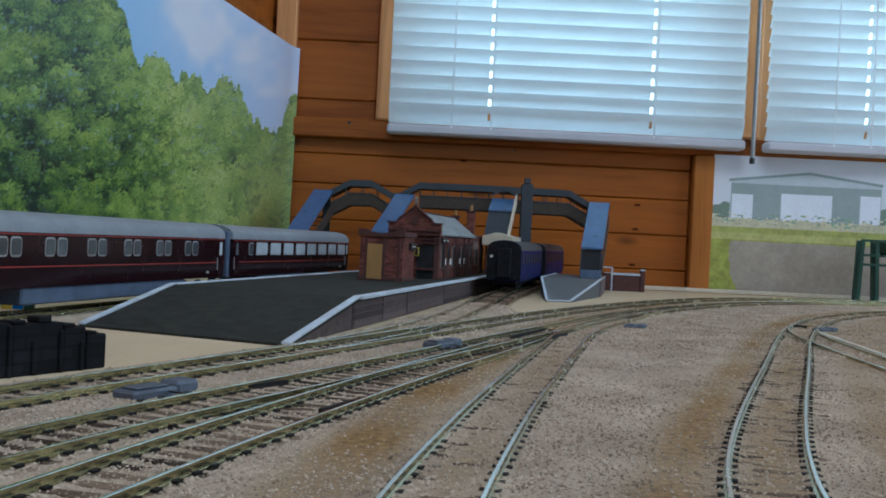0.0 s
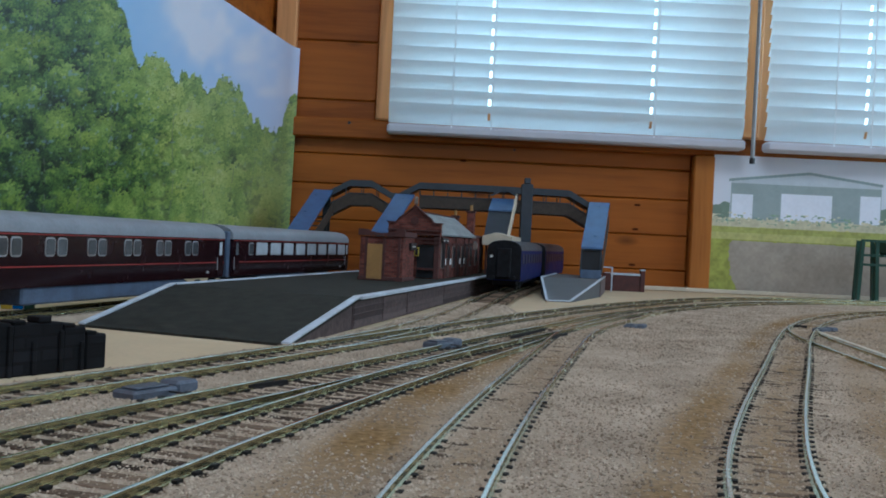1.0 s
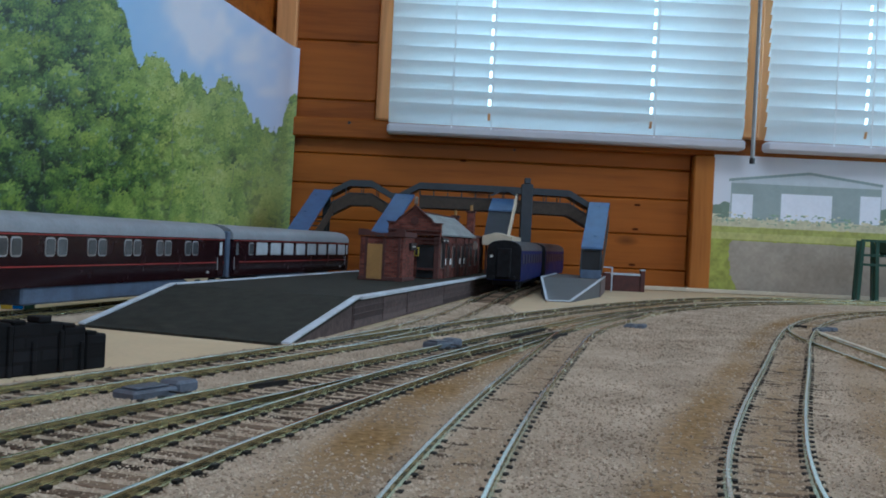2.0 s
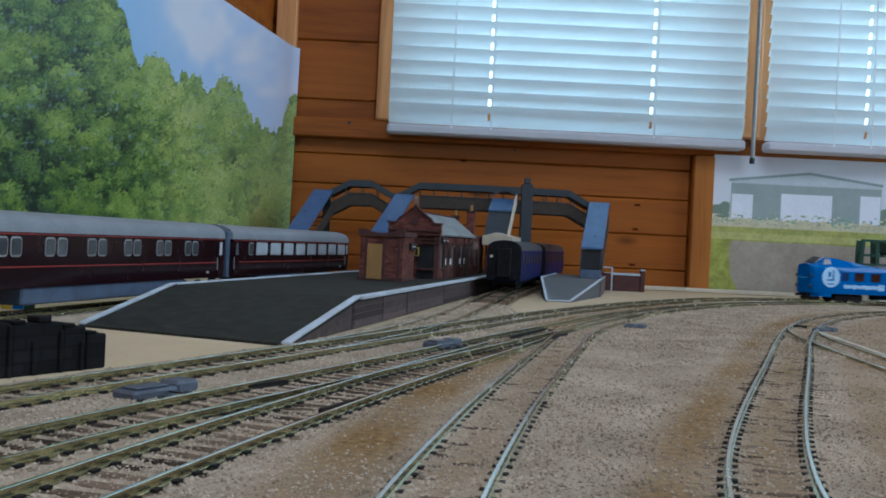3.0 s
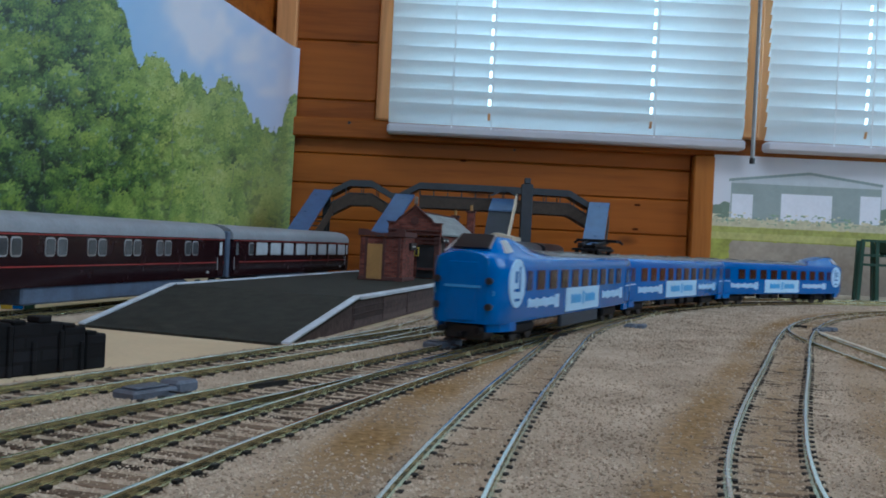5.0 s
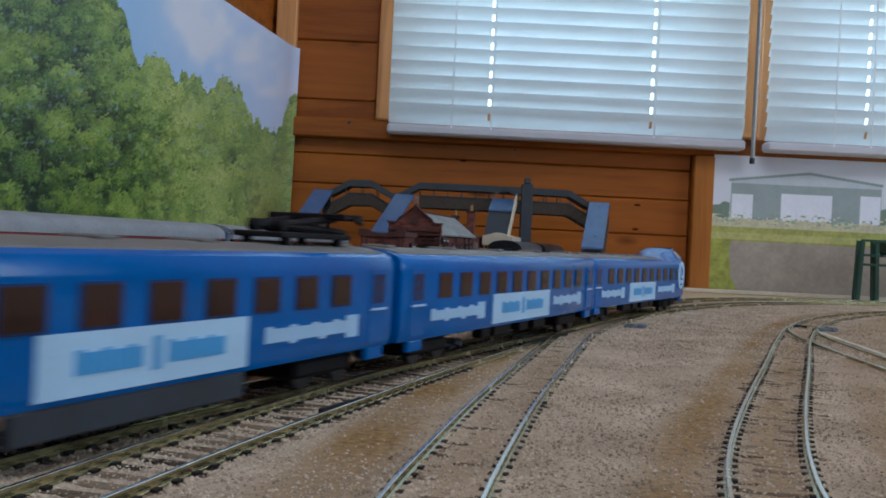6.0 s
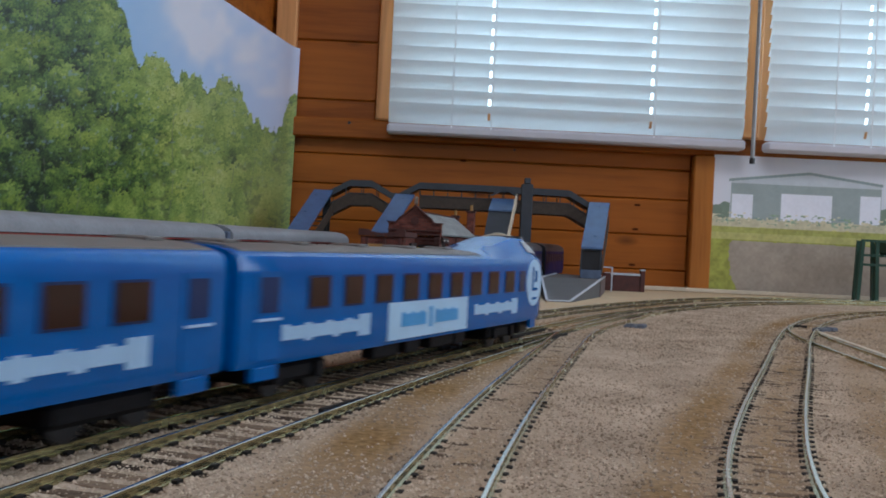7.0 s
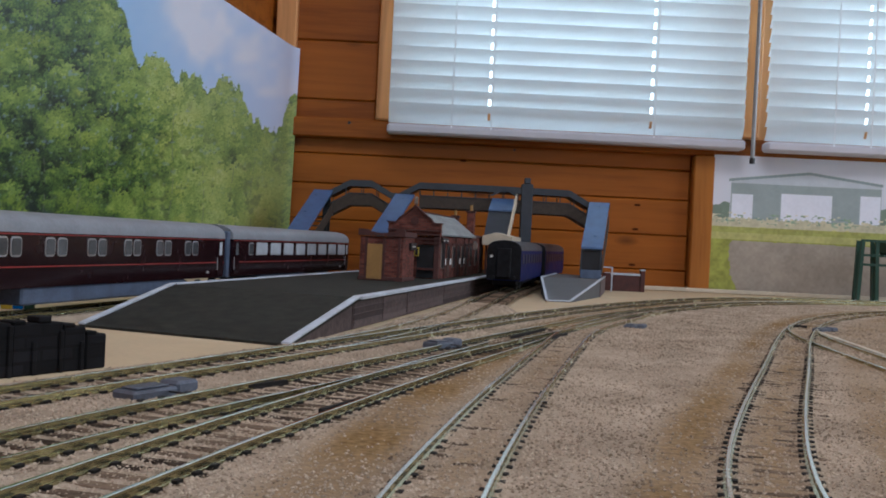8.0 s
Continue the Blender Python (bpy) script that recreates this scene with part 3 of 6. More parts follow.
def grains(count, x0, x1, y0, y1, small, large, seed):
    """Loose ballast grains, too many to count."""
    r = np.random.RandomState(seed)
    y = y0 + (y1 - y0) * r.rand(count) ** 1.7
    x = (x0 + (x1 - x0) * r.rand(count)) * (0.25 + 0.75 * y / y1)
    z = bed_height(x, y)
    keep = (z > 0.0008) & (r.rand(count) > 0.93 * earth_share(x, y))
    x, y, z = x[keep], y[keep], z[keep]
    k = len(x)
    size = small + (large - small) * r.rand(k) ** 2
    base = np.array([(1, 0, 0), (0, 1, 0), (-1, 0, 0), (0, -1, 0), (0, 0, 1), (0, 0, -1)], float)
    jit = base[None] * (0.6 + 0.7 * r.rand(k, 6, 1)) + 0.25 * (r.rand(k, 6, 3) - 0.5)
    ang = r.rand(k) * 6.28
    c, s = np.cos(ang), np.sin(ang)
    v = np.empty_like(jit)
    v[..., 0], v[..., 1], v[..., 2] = jit[..., 0] * c[:, None] - jit[..., 1] * s[:, None], jit[..., 0] * s[:, None] + jit[..., 1] * c[:, None], jit[..., 2] * 0.8
    v = v * size[:, None, None] + np.column_stack([x, y, z + size * 0.25])[:, None, :]
    f = np.array([(0, 1, 4), (1, 2, 4), (2, 3, 4), (3, 0, 4), (1, 0, 5), (2, 1, 5), (3, 2, 5), (0, 3, 5)])
    faces = (f[None] + 6 * np.arange(k)[:, None, None]).reshape(-1, 3)
    me = bpy.data.meshes.new("ballast_grains")
    me.from_pydata(v.reshape(-1, 3).tolist(), [], faces.tolist())
    me.materials.append(M_GRAIN)
    return tagged(new("ballast_grains", me), "loose tan and brown ballast grains", "gravel", kind="stuff")


grains(130000, -0.24, 0.30, 0.13, 0.62, 0.00016, 0.00055, 5)
grains(60000, -0.10, 0.62, 0.45, 1.0, 0.0003, 0.0008, 6)



def west_bed():
    """A low strip of ballast under the line behind the platform."""
    q = smooth_line(WEST_ROAD, 0.012)
    d = np.gradient(q, axis=0)
    d /= np.hypot(*d.T)[:, None]
    secs = []
    for p, e in zip(q, d):
        wob = 0.004 * noise.noise(Vector((p[0] * 40, p[1] * 40, 2.0)))
        secs.append([(p[0] + a * e[1], p[1] - a * e[0], z) for a, z in ((-0.024 + wob, 0.0002), (-0.018, 0.0020), (0.0, 0.0022), (0.018, 0.0020), (0.025 + wob, 0.0002))])
    structure("ballast_west", loft(secs, closed=True), M_BALLAST, "low strip of tan ballast behind the platform", "ballast")


west_bed()

# ---- tracks ----
GAUGE = 0.0165


def side_line(line, off):
    d = np.gradient(line, axis=0)
    d /= np.hypot(*d.T)[:, None]
    return line + off * np.column_stack([d[:, 1], -d[:, 0]])


def rail_mesh(line, off, top):
    q = side_line(line, off)
    d = np.gradient(q, axis=0)
    d /= np.hypot(*d.T)[:, None]
    prof = [(-0.0009, -0.0021), (-0.0009, -0.0018), (-0.0003, -0.0015), (-0.0003, -0.0008), (-0.00045, -0.0006), (-0.00045, -0.0001), (-0.0003, 0.0),
            (0.0003, 0.0), (0.00045, -0.0001), (0.00045, -0.0006), (0.0003, -0.0008), (0.0003, -0.0015), (0.0009, -0.0018), (0.0009, -0.0021)]
    bm = loft([[(p[0] + a * e[1], p[1] - a * e[0], top + z) for a, z in prof] for p, e in zip(q, d)])
    for f in bm.faces:
        zs = [v.co.z for v in f.verts]
        f.material_index = 1 if min(zs) > top - 0.0002 and len(f.verts) == 4 else 0
    return bm


SLEEPER = {}


def track(points, label, top=RAIL_TOP, sleepers=(0.0, 9.0), skip=(), pitch=0.0066, rails=((0.0, 99.0), (0.0, 99.0)), step=0.004, chair=0.00060):
    """Two nickel rails on their sleepers. sleepers: the stretch, in metres from the line's start, that has sleepers of its own."""
    line = smooth_line(points, step)
    tr = thing("track", Matrix.Identity(4), label, "railway track", "model tracks")
    for off, (a, b) in zip((-GAUGE / 2, GAUGE / 2), rails):
        i, j = int(a / step), int(b / step)
        part("rail", rail_mesh(line[i:j], off, top), [M_RAIL, M_HEAD], tr)
    fine = smooth_line(points, pitch)
    d = np.gradient(fine, axis=0)
    for i, (p, e) in enumerate(zip(fine, d)):
        s = i * pitch
        if not sleepers[0] <= s <= sleepers[1] or any(a < s < b for a, b in skip) or p[0] > 0.62 or p[1] < 0.09 or p[0] < -0.30:
            continue
        m = Matrix.Translation((p[0], p[1], top - 0.0021)) @ Matrix.Rotation(math.atan2(e[1], e[0]) + random.uniform(-0.03, 0.03), 4, "Z")
        if chair not in SLEEPER:
            bm = box((-0.0017, -0.0150, -0.0030), (0.0017, 0.0150, 0.0), 0.0002)
            for y in (-GAUGE / 2, GAUGE / 2):
                for sgn in (-1, 1):
                    box((-0.0010, y + sgn * 0.0014 - 0.0006, 0.0), (0.0010, y + sgn * 0.0014 + 0.0006, chair), bm=bm)
            for f in bm.faces:
                f.material_index = 1 if f.calc_center_median().z > 0.0001 else 0
            SLEEPER[chair] = part("sleeper", bm, [M_SLEEPER, M_CHAIR], tr)
            SLEEPER[chair].matrix_basis = m
        else:
            share("sleeper", SLEEPER[chair], tr, m)
    return tr


track(RUNNING, "running line, nickel rails on dark sleepers in tan ballast", skip=((1.42, 1.54),))
track(OUTER, "outer running line curving past the platforms")
track(FRONT, "turnout leg joining the running line", sleepers=(0.0, 0.42), rails=((0, 0.50), (0, 0.54)))
track(SIDING, "siding with rails leaving the running line", top=RAIL_TOP - 0.0001, sleepers=(0.0, 0.54), rails=((0, 0.66), (0, 0.74)), chair=0.00045)
track(LOOP, "inner loop curving across open ballast", chair=0.00040)
track(SPUR, "spur joining the inner loop at a turnout", sleepers=(0.0, 0.47), chair=0.00028)
track(PLATFORM_ROAD, "platform road beside the station", sleepers=(0.10, 2.0))
track(WEST_ROAD, "line behind the platform laid straight on the board", top=0.0042)


def turnout_bar(m, length):
    t = thing("turnout_bar", m, "short black check rail or tie bar at a turnout", "rail", "check rails")
    part("bar", box((-length / 2, -0.0007, 0.0), (length / 2, 0.0007, 0.0016), 0.0002), M_CHAIR, t)
    for x in (-0.35, 0.0, 0.35):
        part("chair", box((x * length - 0.0010, -0.0014, 0.0), (x * length + 0.0010, 0.0014, 0.0006)), M_CHAIR, t)
    return t


turnout_bar(pose(-0.0510, 0.2800, 0.0053, 0, 0, 56), 0.0260)
turnout_bar(pose(-0.0240, 0.2540, 0.0053, 0, 0, 68), 0.022)
# this one stands for the loop turnout's tie bar; the others are check rails
turnout_bar(pose(0.2322, 0.6457, 0.0053, 0, 0, -9), 0.0120)
turnout_bar(pose(0.0589, 0.4876, 0.0053, 0, 0, 68), 0.0284)
turnout_bar(pose(0.0444, 0.4944, 0.0053, 0, 0, 69), 0.0578)


def point_motor(m, k, label):
    t = thing("point_motor", m, label, "point motor", "point motors")
    part("case", box((-0.0120 * k, -0.0042, 0), (0.0035 * k, 0.0042, 0.0030), 0.0007), M_MOTOR, t)
    part("end_case", box((0.0037 * k, -0.0036, 0), (0.0120 * k, 0.0036, 0.0040), 0.0008), M_MOTOR, t)
    part("cover_plate", box((-0.0100 * k, -0.0028, 0.0031), (0.0015 * k, 0.0028, 0.0036), 0.0002), M_MOTOR, t)
    for x in (-0.0110, -0.0040, 0.0060):
        part("lug", box((x * k - 0.0010, -0.0058, 0.0), (x * k + 0.0010, -0.0043, 0.0014), 0.0003), M_DARK, t)
    part("foot", box((-0.0124 * k, -0.0046, -0.0008), (0.0124 * k, 0.0046, -0.0001)), M_DARK, t)
    part("lever", box((-0.0006, -0.0085, 0.0018), (0.0006, -0.0045, 0.0022)), M_DARK, t)
    return t


point_motor(pose(-0.0725, 0.2590, 0.0052, 0, 0, 62), 1.0, "blue-grey point motor beside the outer line")
point_motor(pose(0.0020, 0.4130, 0.0052, 0, 0, 52), 0.75, "blue-grey point motor between the running lines")
point_motor(pose(0.1120, 0.5680, 0.0044, 0, 0, -30), 0.5, "small dark point motor beside the siding turnout")
point_motor(pose(0.2390, 0.6160, 0.0044, 0, 0, 20), 0.6, "small dark point motor beside the loop turnout")

# ---- the photo backdrops ----


def sheet(name, at, nu, nv, paint, label):
    """A paper sheet printed all over; at(u, v) gives its place, paint its colours, row by row from the bottom."""
    verts = [at(u / (nu - 1), v / (nv - 1)) for v in range(nv) for u in range(nu)]
    idx = np.arange(nu * nv).reshape(nv, nu)
    quads = np.column_stack([idx[:-1, :-1].ravel(), idx[:-1, 1:].ravel(), idx[1:, 1:].ravel(), idx[1:, :-1].ravel()])
    me = bpy.data.meshes.new(name)
    me.from_pydata(verts, [], quads.tolist())
    col = me.color_attributes.new("print", "FLOAT_COLOR", "POINT")
    rgba = np.ones((nu * nv, 4), np.float32)
    rgba[:, :3] = paint.reshape(-1, 3)
    col.data.foreach_set("color", rgba.ravel())
    me.materials.append(M_PAPER)
    for p in me.polygons:
        p.use_smooth = True
    ob = new(name, me)
    sol = ob.modifiers.new("thickness", "SOLIDIFY")
    sol.thickness, sol.offset = 0.0006, 0
    return tagged(ob, label, "backdrop")


def smooth_noise(r, nv, nu, cell, wide=1.0):
    a = r.rand(nv // cell + 3, int(nu / cell / wide) + 3)
    y, x = np.arange(nv) / cell, np.arange(nu) / cell / wide
    i, j = y.astype(int), x.astype(int)
    fy, fx = (y - i)[:, None], (x - j)[None]
    fy, fx = fy * fy * (3 - 2 * fy), fx * fx * (3 - 2 * fx)
    return (a[i][:, j] * (1 - fx) + a[i][:, j + 1] * fx) * (1 - fy) + (a[i + 1][:, j] * (1 - fx) + a[i + 1][:, j + 1] * fx) * fy


def woodland(nu, nv):
    """A printed photograph of broad-leaved trees under a blue sky with thin cloud: composed as a picture, then laid on the sheet's columns and rows."""
    r = np.random.RandomState(11)
    lin = lambda *c: np.array([(v / 255) ** 2.2 for v in c])
    w, h, x0 = 760, 780, -220
    zz, xx = np.mgrid[0:h, 0:w].astype(float)
    xx += x0
    n90, n40, n16, n8, n4, n2 = (smooth_noise(r, h, w, k) for k in (90, 40, 16, 8, 4, 2))
    # sky, deeper blue over the near trees, with a slanting bank of thin cloud
    t = np.clip((xx - 180) / 330, 0, 1)[..., None]
    img = lin(168, 212, 250) * (1 - t) + lin(222, 234, 255) * t
    cl = 0.5 * n90 + 0.3 * n40 + 0.2 * n16
    bank = np.exp(-((zz - 455 + (xx - 340) * 0.85) / 85) ** 2) * np.clip((xx - 250) / 70, 0, 1)
    c = np.clip((cl - 0.40) * 3.0 + 0.9 * (bank - 0.45), 0, 1)[..., None] * np.clip(bank * 1.8, 0.12, 1)[..., None]
    img = img * (1 - 0.85 * c) + lin(255, 252, 255) * 0.85 * c
    # tree tops along the picture
    kx = [-220, 60, 195, 207, 224, 235, 242, 254, 270, 285, 303, 307, 316, 331, 352, 367, 381, 397, 411, 425, 437, 450, 461, 475, 488, 494, 503, 530]
    kz = [760, 720, 495, 450, 400, 380, 402, 410, 390, 374, 350, 376, 366, 358, 336, 337, 346, 333, 335, 300, 266, 258, 240, 246, 250, 278, 300, 328]
    cols = np.arange(w) + x0
    top = np.interp(cols, kx, kz) + 20 * (smooth_noise(r, 3, w, 17)[1] - 0.5) + 12 * (smooth_noise(r, 3, w, 5)[1] - 0.5) + 6 * (smooth_noise(r, 3, w, 2)[1] - 0.5)
    greens = np.array([lin(24, 44, 34), lin(58, 90, 46), lin(100, 138, 56), lin(142, 176, 70), lin(178, 204, 96), lin(208, 226, 140)])

    def leaf(value, warm):
        k = np.clip(value, 0, 0.999) * 5
        i0 = k.astype(int)
        f = (k - i0)[..., None]
        c = greens[i0] * (1 - f) + greens[np.minimum(i0 + 1, 5)] * f
        return c * np.stack([1.02 + 0.24 * warm, 0.98 + 0.04 * warm, 1.38 - 0.36 * warm], -1)

    def tone_at(x, z):
        """Light of the wood as a whole: shade low under the near trees, open and pale further off."""
        shade = math.exp(-((x - 120) / 110) ** 2 - ((z - 165) / 75) ** 2)
        return 0.20 - 0.12 * shade + 0.15 * min(1.0, max(0.0, (x - 190) / 120)) + 0.05 * math.sin(x * 0.031 + z * 0.017)
    inside = zz < top[None]
    under = 0.12 + 0.35 * (n16 - 0.5) + 0.35 * (n8 - 0.5) + 0.3 * (n4 - 0.5)
    img = np.where(inside[..., None], leaf(under, n90), img)
    # crowns and boughs, the far and high ones first: each lit above, shaded below, with a ragged rim of leaves
    spots = []
    for _ in range(3400):
        x = r.uniform(x0, 530)
        spots.append((r.uniform(20, min(770, float(np.interp(x, kx, kz)))), x, 5 + 28 * r.rand() ** 2.4, r.rand(), r.rand()))
    for z, x, rad, luck, warm in sorted(spots, key=lambda q: -q[0] + 60 * q[3]):
        tall = 1.25 if 225 < x < 470 else 0.85
        a0, a1 = max(0, int(x - x0 - 1.4 * rad)), min(w, int(x - x0 + 1.4 * rad) + 1)
        b0, b1 = max(0, int(z - 1.4 * rad * tall)), min(h, int(z + 1.4 * rad * tall) + 1)
        if a1 - a0 < 2 or b1 - b0 < 2:
            continue
        dx, dz = (xx[b0:b1, a0:a1] - x) / rad, (zz[b0:b1, a0:a1] - z) / (rad * tall)
        g4, g2 = n4[b0:b1, a0:a1], n2[b0:b1, a0:a1]
        d = np.hypot(dx, dz) + 0.9 * (g4 - 0.5) + 0.5 * (g2 - 0.5)
        hit = (d < 0.92) & (zz[b0:b1, a0:a1] < top[None, a0:a1] + 22 * (g4 - 0.35) * (luck > 0.4)) & (g2 + 0.3 * luck > 0.30)
        v = tone_at(x, z) + 0.52 * (luck - 0.5) + 0.26 * dz + 0.30 * (g4 - 0.5) + 0.34 * (g2 - 0.5) + 0.10 * dx
        c = leaf(v, np.full(v.shape, 0.25 + 0.6 * warm))
        img[b0:b1, a0:a1][hit] = c[hit]
    # gaps: dark hollows low down, glints of sky high up
    dk = np.clip((0.36 - 0.5 * n16 - 0.3 * n8 - 0.2 * n4) * 9, 0, 1) * np.clip(1.2 - zz / 420, 0.15, 1) * inside
    img = img * (1 - 0.6 * dk[..., None]) + lin(34, 54, 52) * 0.6 * dk[..., None]
    gl = np.clip((0.55 * n8[::-1] + 0.45 * n4[::-1] - 0.74) * 9, 0, 0.5) * np.clip((zz - 110) / 160, 0, 1) * inside
    img = img * (1 - gl[..., None]) + lin(140, 166, 176) * gl[..., None]
    # slim trunks seen between the leaves
    for x, z1 in ((30, 520), (66, 470), (128, 430), (176, 400), (292, 300), (350, 250), (398, 260), (440, 210)):
        for z in range(60, z1):
            k = int(x - x0 + 0.03 * z + 4 * math.sin(z * 0.03 + x))
            if n8[z, k] > 0.52:
                img[z, k:k + 2] = img[z, k:k + 2] * 0.45 + lin(120, 124, 108) * 0.55
    # the far end of the wood stands in a light haze
    haze = np.clip((xx - 230) / 260, 0, 1)[..., None] * inside[..., None] * 0.26
    img = img * (1 - haze) + lin(178, 196, 158) * haze
    # lay the picture on the sheet
    along, up = 0.47 + 0.86 * np.arange(nu) / (nu - 1), 0.2957 * np.arange(nv) / (nv - 1)
    px = 784 - 1761 * (0.41215 / along - 0.155) - x0
    pz = up[:, None] * 1761 / along[None]
    px = np.broadcast_to(px[None], pz.shape)
    px, pz = np.clip(px, 0, w - 2), np.clip(pz, 0, h - 2)
    i, j = pz.astype(int), px.astype(int)
    fz, fx = (pz - i)[..., None], (px - j)[..., None]
    out = (img[i, j] * (1 - fx) + img[i, j + 1] * fx) * (1 - fz) + (img[i + 1, j] * (1 - fx) + img[i + 1, j + 1] * fx) * fz
    return np.clip(out * np.array([0.75, 0.76, 0.83]), 0, 1)


def west_sheet(u, v):
    y = 0.47 + 0.86 * u
    curl = max(0.0, (u - 0.955) / 0.045)
    return (-0.206 - 0.155 * (WALL - y) + 0.004 * curl ** 2 - 0.004 * (1 - v) * u ** 4, y - 0.010 * curl ** 2, 0.2957 * v + 0.001)


sheet("tree_backdrop", west_sheet, 800, 440, woodland(800, 440), "printed woodland photo sheet with blue sky against the wall")


def airfield(nu, nv):
    """A printed picture: pale sky, a long grey shed with white doors, grass and a wide paved yard. 0.44 m by 0.186 m."""
    r = np.random.RandomState(23)
    lin = lambda *c: np.array([(v / 255) ** 2.2 for v in c])
    yy, xx = np.mgrid[0:nv, 0:nu]
    a, z = 0.352 + 0.44 * xx / (nu - 1), 0.186 * yy / (nv - 1)
    n1, n2, n3 = smooth_noise(r, nv, nu, 38), smooth_noise(r, nv, nu, 11), smooth_noise(r, nv, nu, 4)
    img = np.empty((nv, nu, 3))
    img[:] = lin(214, 217, 228)
    img += (0.05 * (n1 - 0.5))[..., None]

    def put(mask, c, amount=0.12):
        img[mask] = (c * (1 + amount * (n2 + n3 - 1))[..., None])[mask]
    far = z < 0.115 + 0.010 * n2
    put(far & ((a < 0.376) | (a > 0.577)), lin(120, 136, 122))
    roof = (z < 0.166 - 0.125 * np.abs(a - 0.4806)) & (z > 0.1465) & (a > 0.3765) & (a < 0.5765)
    put(roof, lin(192, 199, 206), 0.06)
    put((np.abs(z - (0.166 - 0.125 * np.abs(a - 0.4806))) < 0.0018) & (a > 0.374) & (a < 0.578), lin(140, 156, 156), 0.05)
    put((a > 0.377) & (a < 0.5765) & (z > 0.100) & (z <= 0.1490), lin(152, 164, 164), 0.07)
    for x0, x1, z1 in ((0.378, 0.407, 0.1345), (0.4445, 0.5122, 0.1375), (0.5490, 0.5760, 0.139)):
        put((a > x0) & (a < x1) & (z > 0.098) & (z < z1), lin(226, 229, 240), 0.05)
    put((z < 0.1015 + 0.004 * (n3 - 0.5)) & (z > 0.088), lin(196, 190, 160), 0.2)
    low = (z < 0.108 + 0.006 * (n2 - 0.5)) & (z > 0.094) & (smooth_noise(r, nv, nu, 3, 1.6) + 0.5 * n2 > 1.05)
    put(low, lin(140, 162, 138), 0.35)
    put((z < 0.106) & (z > 0.096) & (smooth_noise(r, nv, nu, 3, 2.2) > 0.84), lin(120, 150, 140), 0.2)
    put((z < 0.088 + 0.004 * n2) & (z > 0.078) & (smooth_noise(r, nv, nu, 5, 4.0) > 0.55), lin(196, 188, 126), 0.2)
    put((z < 0.109) & (z > 0.096) & (smooth_noise(r, nv, nu, 4, 2.0) > 0.80), lin(214, 206, 176), 0.1)
    put(z <= 0.090, lin(164, 166, 92), 0.3)
    put(z <= 0.082, lin(178, 176, 110), 0.25)
    yard = (z < 0.0705 + 0.001 * n2) & (a > 0.374 + 0.016 * n1 + 0.14 * np.clip(0.02 - z, 0, 1) + 0.004 * n3)
    put(yard, lin(158, 147, 134), 0.18)
    img[yard] *= (0.92 + 0.16 * n1)[yard][:, None]
    grass = (z < 0.0725) & ~yard
    put(grass, lin(152, 156, 74), 0.35)
    return np.clip(img, 0, 1)


sheet("airfield_backdrop", lambda u, v: (0.3545 + 0.44 * u, WALL - 0.005 + 0.002 * math.sin(7 * u), 0.1835 * v + 0.0008), 560, 240, airfield(560, 240),
      "printed photo sheet of a grey shed, grass and a paved yard")

# ---- station: platforms ----
D, N = Vector((0.187, 0.982)).normalized(), Vector((0.982, -0.187)).normalized()
ALONG = Matrix(((N.x, D.x, 0, -0.0437), (N.y, D.y, 0, 0.5323), (0, 0, 1, 0), (0, 0, 0, 1)))  # local x across, y along
TOP = 0.0175


